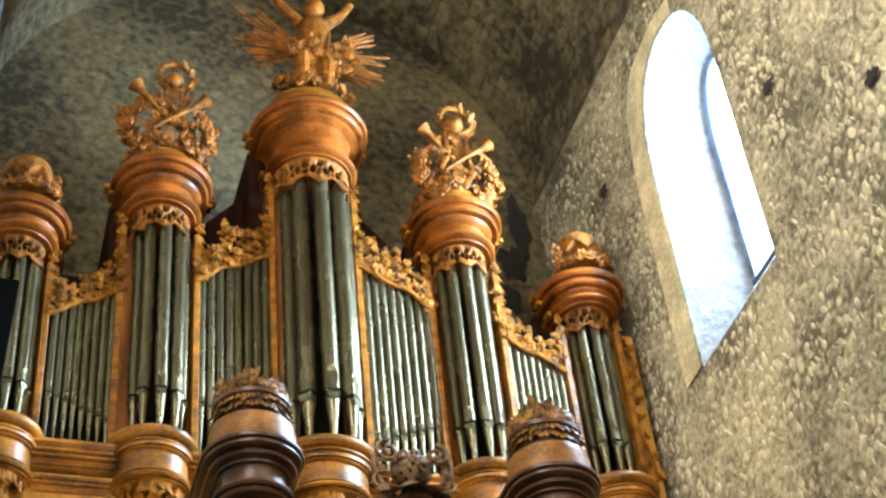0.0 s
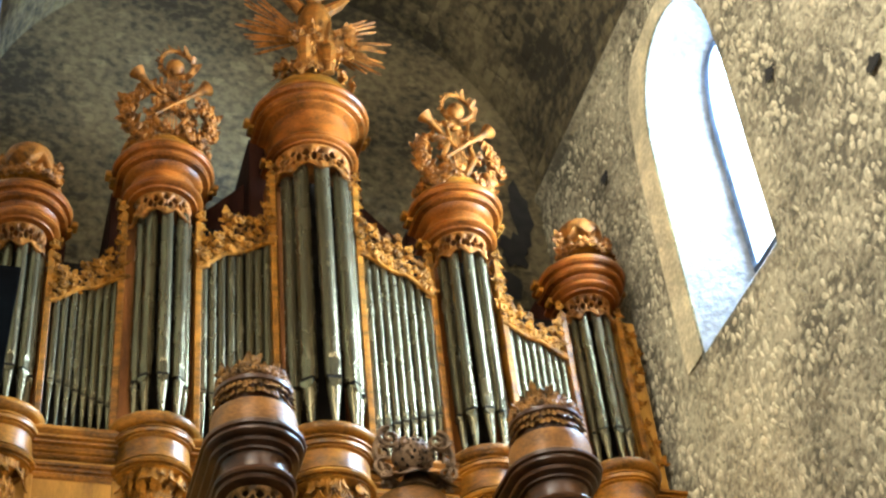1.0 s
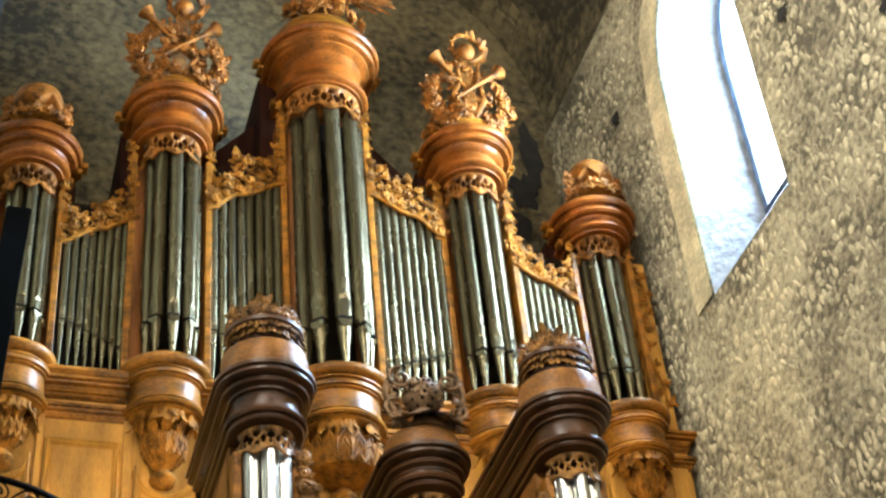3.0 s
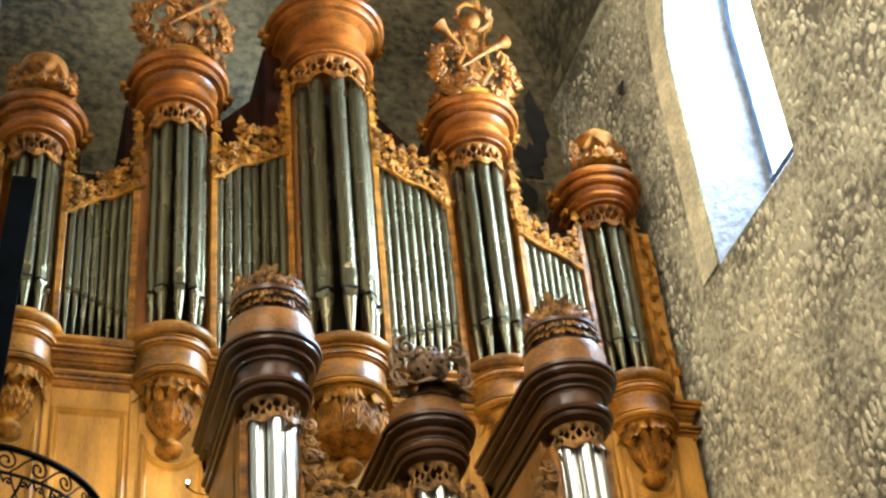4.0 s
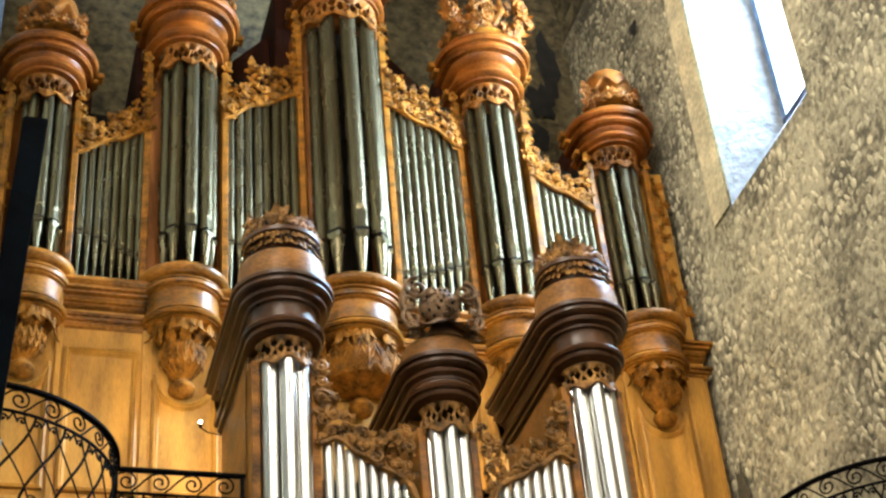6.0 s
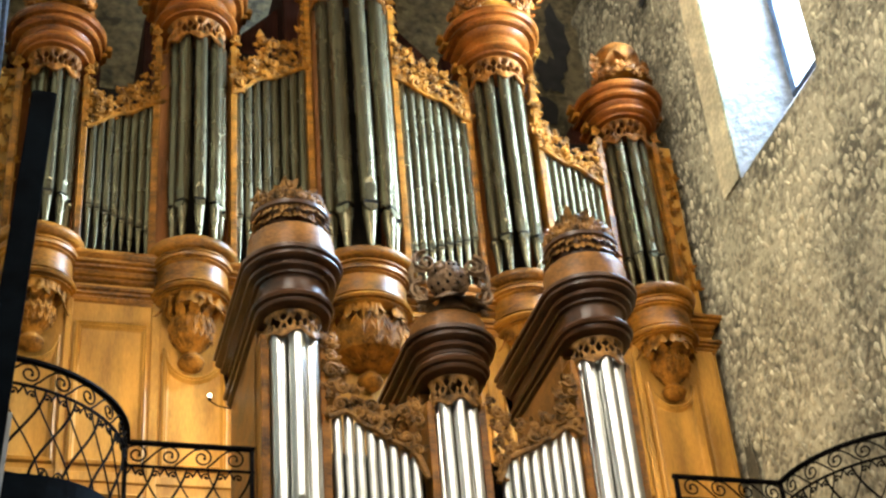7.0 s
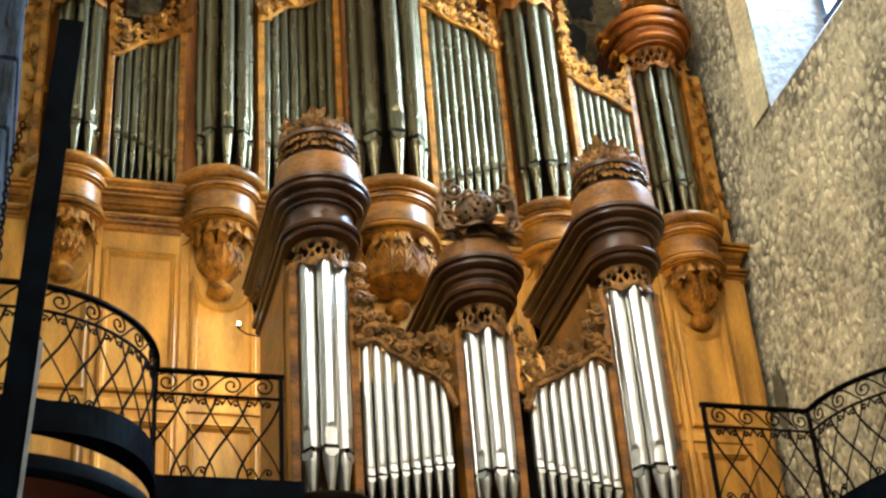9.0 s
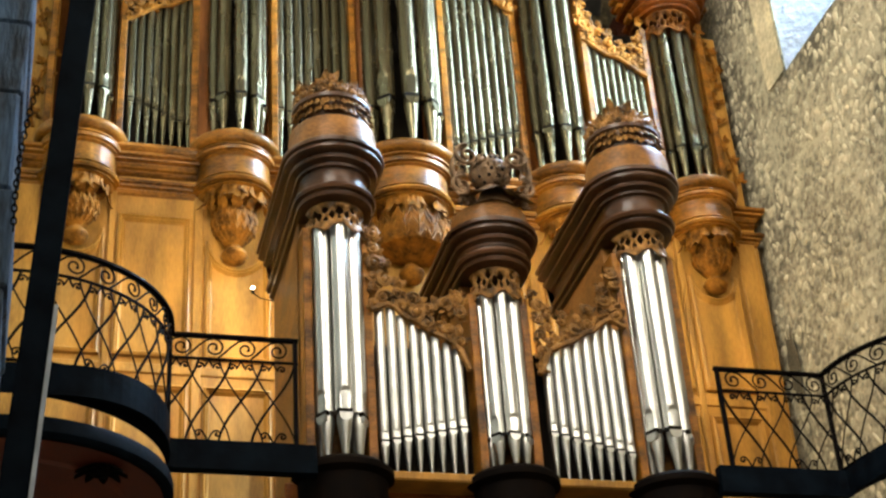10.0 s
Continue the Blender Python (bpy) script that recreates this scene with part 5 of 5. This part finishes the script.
for k in range(12):
    a = 2 * math.pi * k / 12
    foliage(bm, (0.2 * math.cos(a), -0.04, 0.18 * math.sin(a)), rnd.uniform(0.09, 0.13), (0, -1, 0), rnd, 4)
part("cloud", bm, CARVED_RED, burst, "carved cloud ring")
# plain standing shape
bm = bmesh.new()
tube(bm, [(-0.02, 0, 0.1), (0.0, -0.03, 0.4), (0.02, -0.05, 0.7), (0.03, -0.06, 0.95), (0.03, -0.07, 1.12), (0.03, -0.07, 1.2)], [0.2, 0.17, 0.16, 0.19, 0.13, 0.05], 12)
blob(bm, (0.04, -0.1, 1.34), 0.12, 0.12, 0.14, 12, 8)
for s in (-1, 1):
    tube(bm, [(s * 0.12, -0.08, 1.08), (s * 0.3, -0.12, 1.22), (s * 0.46, -0.12, 1.5)], [0.075, 0.06, 0.04], 8)
    tube(bm, [(s * 0.1, -0.08, 0.55), (s * 0.14, -0.2, 0.3), (s * 0.13, -0.16, 0.02)], [0.11, 0.085, 0.05], 8)
for k in range(13):
    a = math.pi * (1 + k / 12)
    q = rnd.uniform(0.28, 0.42)
    s = rnd.uniform(0.08, 0.13)
    foliage(bm, (q * math.cos(a), 0.05 + 0.6 * q * math.sin(a), rnd.uniform(0.02, 0.2)), s * 1.2, (math.cos(a), math.sin(a), 0), rnd, 4)
for k in range(22):
    foliage(bm, (rnd.uniform(-0.3, 0.42), -0.2, rnd.uniform(0.12, 0.75)), rnd.uniform(0.09, 0.13), (rnd.uniform(-0.3, 0.3), -1, 0), rnd, 4)
single("carved_statue", bm, CARVED_RED, "carved wooden statue among clouds on the tallest tower", "statue", at=(0, -0.25, Z0 + 4.54))


# ---- stonework, piece by piece ----
def stone_mesh(rnd, sides=8, square=0.0):
    """A rounded, slightly uneven stone of unit size that bulges towards +z: vertices and faces."""
    vs, fs = [], []
    jit = [rnd.uniform(0.82, 1.08) for _ in range(sides)]
    for q, h in ((1.0, -0.3), (0.97, 0.35), (0.7, 0.9)):
        for k in range(sides):
            a = 2 * math.pi * (k + 0.5) / sides
            c, s = math.cos(a), math.sin(a)
            m = max(abs(c), abs(s))
            r = jit[k] * q * ((1 - square) + square / m)
            vs.append((r * c, r * s, h + rnd.uniform(-0.1, 0.1)))
    for i in range(2):
        for k in range(sides):
            a, b = i * sides + k, i * sides + (k + 1) % sides
            fs.append((a, b, b + sides, a + sides))
    fs.append(tuple(range(2 * sides, 3 * sides)))
    return vs, fs


def lay_stones(wall, places, piece_name, mat, mat_many, near, protos, seed):
    """places: (matrix, key). The 300 with the smallest key become parts; the rest stay joined."""
    rnd = random.Random(seed)
    kinds = [stone_mesh(rnd, *protos) for _ in range(7)]
    meshes = []
    for vs, fs in kinds:
        me = bpy.data.meshes.new(piece_name)
        me.from_pydata(vs, [], fs)
        me.materials.append(mat)
        me.polygons.foreach_set("use_smooth", [True] * len(me.polygons))
        meshes.append(me)
    places = sorted(places, key=lambda q: q[1])
    for m, _ in places[:near]:
        ob = new(piece_name, rnd.choice(meshes))
        ob.parent = wall
        ob.matrix_basis = m
    V, F = [], []
    for m, _ in places[near:]:
        vs, fs = rnd.choice(kinds)
        o = len(V)
        V += [m @ Vector(v) for v in vs]
        F += [tuple(i + o for i in f) for f in fs]
    me = bpy.data.meshes.new("stonework")
    me.from_pydata(V, [], F)
    me.materials.append(mat_many)
    me.polygons.foreach_set("use_smooth", [True] * len(me.polygons))
    ob = new("stonework", me)
    ob.parent = wall
    tagged(ob, "close-set wall stones", kind="stuff")


by_name = {o.name: o for o in scene.objects}
rnd = random.Random(77)
# rounded rubble of the east wall round the near window
places = []
z = -6.0
row = 0
while z < SPRING - 0.15:
    h = rnd.uniform(0.075, 0.125)
    y = -5.2 + rnd.uniform(0, 0.2)
    while y < BACK_Y:
        w = rnd.choice((0.05, 0.07, 0.09, 0.14)) * rnd.uniform(0.8, 1.25)
        yc, zc = y + w / 2, z + h / 2 + rnd.uniform(-0.05, 0.05)
        u = min(max((zc - HEAD_Z) / (APEX + 0.3 - HEAD_Z), 0.0), 1.0)
        span = (1 - u ** 2.35) ** 0.45
        inside = SILL - 0.06 < zc < APEX + 0.3 and -0.86 * span < yc + 1.75 < 1.2 * span
        if not inside and rnd.random() > 0.16:
            lean = 0.2 + rnd.uniform(-0.5, 0.5)
            m = Matrix.Translation((WALL_X + 0.006, yc, zc)) @ Euler((0, radians(-90), 0)).to_matrix().to_4x4() @ Euler((rnd.uniform(-0.09, 0.09), rnd.uniform(-0.09, 0.09), lean)).to_matrix().to_4x4()
            m = m @ Matrix.Diagonal((h * rnd.uniform(0.4, 0.78), w * rnd.uniform(0.26, 0.5), rnd.uniform(0.003, 0.022), 1))
            places.append((m, abs(yc + 3.0) + abs(zc + 1.0)))
        y += w
    z += h
    row += 1
lay_stones(by_name["wall_east"], places, "stone", RUBBLE, RUBBLE_MANY, 300, (9, 0.15), 5)

# coursed blocks of the end wall above the organ
places = []
z = 1.2
while z < SPRING + WALL_X - 0.1:
    h = rnd.uniform(0.15, 0.22)
    lim = WALL_X - 0.02 if z < SPRING else math.sqrt(max(WALL_X ** 2 - (z + h - SPRING) ** 2, 0))
    x = -lim + rnd.uniform(0, 0.05)
    while x < lim - 0.1:
        w = min(rnd.uniform(0.18, 0.42), lim - x)
        m = Matrix.Translation((x + w / 2, BACK_Y + 0.01, z + h / 2)) @ Euler((radians(90), 0, 0)).to_matrix().to_4x4() @ Euler((rnd.uniform(-0.04, 0.04), rnd.uniform(-0.04, 0.04), rnd.uniform(-0.04, 0.04))).to_matrix().to_4x4()
        m = m @ Matrix.Diagonal((w * 0.5, h * 0.5, rnd.uniform(0.004, 0.014), 1))
        places.append((m, abs(x) * 0.3 + abs(z - 6.5)))
        x += w
    z += h
north = by_name["wall_north"]
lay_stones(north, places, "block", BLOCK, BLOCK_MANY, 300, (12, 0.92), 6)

# vault stones, in courses along the nave, over the organ
places = []
n_course = 52
for c in range(n_course):
    a = math.pi * (c + 0.5) / n_course
    y = -3.4 + rnd.uniform(0, 0.2)
    cw = WALL_X * math.pi / n_course
    while y < BACK_Y - 0.05:
        w = min(rnd.uniform(0.2, 0.45), BACK_Y - y)
        pos = Vector((-math.cos(a) * (WALL_X - 0.0), y + w / 2, SPRING + math.sin(a) * (WALL_X - 0.0)))
        nrm = Vector((math.cos(a), 0, -math.sin(a)))
        ty = Vector((0, 1, 0))
        tx = ty.cross(nrm)
        rot = Matrix((tx, ty, nrm)).transposed().to_4x4()
        m = Matrix.Translation(pos) @ rot @ Euler((rnd.uniform(-0.04, 0.04), rnd.uniform(-0.04, 0.04), 0)).to_matrix().to_4x4() @ Matrix.Diagonal((cw * 0.49, w * 0.49, rnd.uniform(0.004, 0.014), 1))
        places.append((m, 0))
        y += w
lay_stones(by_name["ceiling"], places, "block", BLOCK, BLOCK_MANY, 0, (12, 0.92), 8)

# dark patches set just off the walls
# brown tone for the shadow painted on the east wall
CORNER_SHADE = material("painted_corner_shade", (0.085, 0.07, 0.042), 0.95, vary=0.3, scale=8, grain=0.6, bump=0.01)


# A thin irregular dark patch with a raised face.
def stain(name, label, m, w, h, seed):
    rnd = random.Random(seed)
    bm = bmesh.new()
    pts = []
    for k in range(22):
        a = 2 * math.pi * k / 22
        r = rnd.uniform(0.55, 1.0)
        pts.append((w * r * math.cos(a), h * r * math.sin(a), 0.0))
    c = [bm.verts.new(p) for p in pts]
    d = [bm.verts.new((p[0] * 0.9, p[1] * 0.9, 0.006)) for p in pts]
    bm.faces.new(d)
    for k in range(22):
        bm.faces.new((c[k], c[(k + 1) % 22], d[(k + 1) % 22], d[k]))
    ob = new(name, finish(name, bm, CORNER_SHADE if name == "grime_stain" else DARK_PATCH, False))
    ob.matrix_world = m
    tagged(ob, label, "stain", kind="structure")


east = lambda y, z: Matrix.Translation((WALL_X - 0.04, y, Z0 + z)) @ Euler((0, radians(-90), 0)).to_matrix().to_4x4()
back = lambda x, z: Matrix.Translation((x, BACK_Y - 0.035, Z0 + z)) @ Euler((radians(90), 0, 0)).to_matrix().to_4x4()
# no recess is cut: flat dark patches give the shade inside putlog holes
stain("putlog_hole", "small dark patch painted for the shade in a putlog hole", east(-3.21, 2.22), 0.10, 0.11, 1)
stain("putlog_hole", "small dark patch painted for the shade in a putlog hole", east(-4.45, 0.98), 0.09, 0.12, 2)
stain("putlog_hole", "small dark patch painted for the shade in a putlog hole", east(0.1, 4.12), 0.09, 0.12, 3)
# near-black patches in the east corner of the end wall
stain("soot_stain", "irregular near-black patch on the end wall", back(3.12, 5.15), 0.2, 0.62, 4)
stain("soot_stain", "irregular near-black patch on the end wall", back(2.95, 4.5), 0.22, 0.36, 5)
stain("soot_stain", "irregular near-black patch on the end wall", back(2.72, 3.95), 0.3, 0.42, 6)
# painted shadow in the wall corner above the railing
stain("grime_stain", "brown patch painted for the shadow on the rubble wall above the railing", east(-0.12, -1.85), 0.5, 0.12, 7)
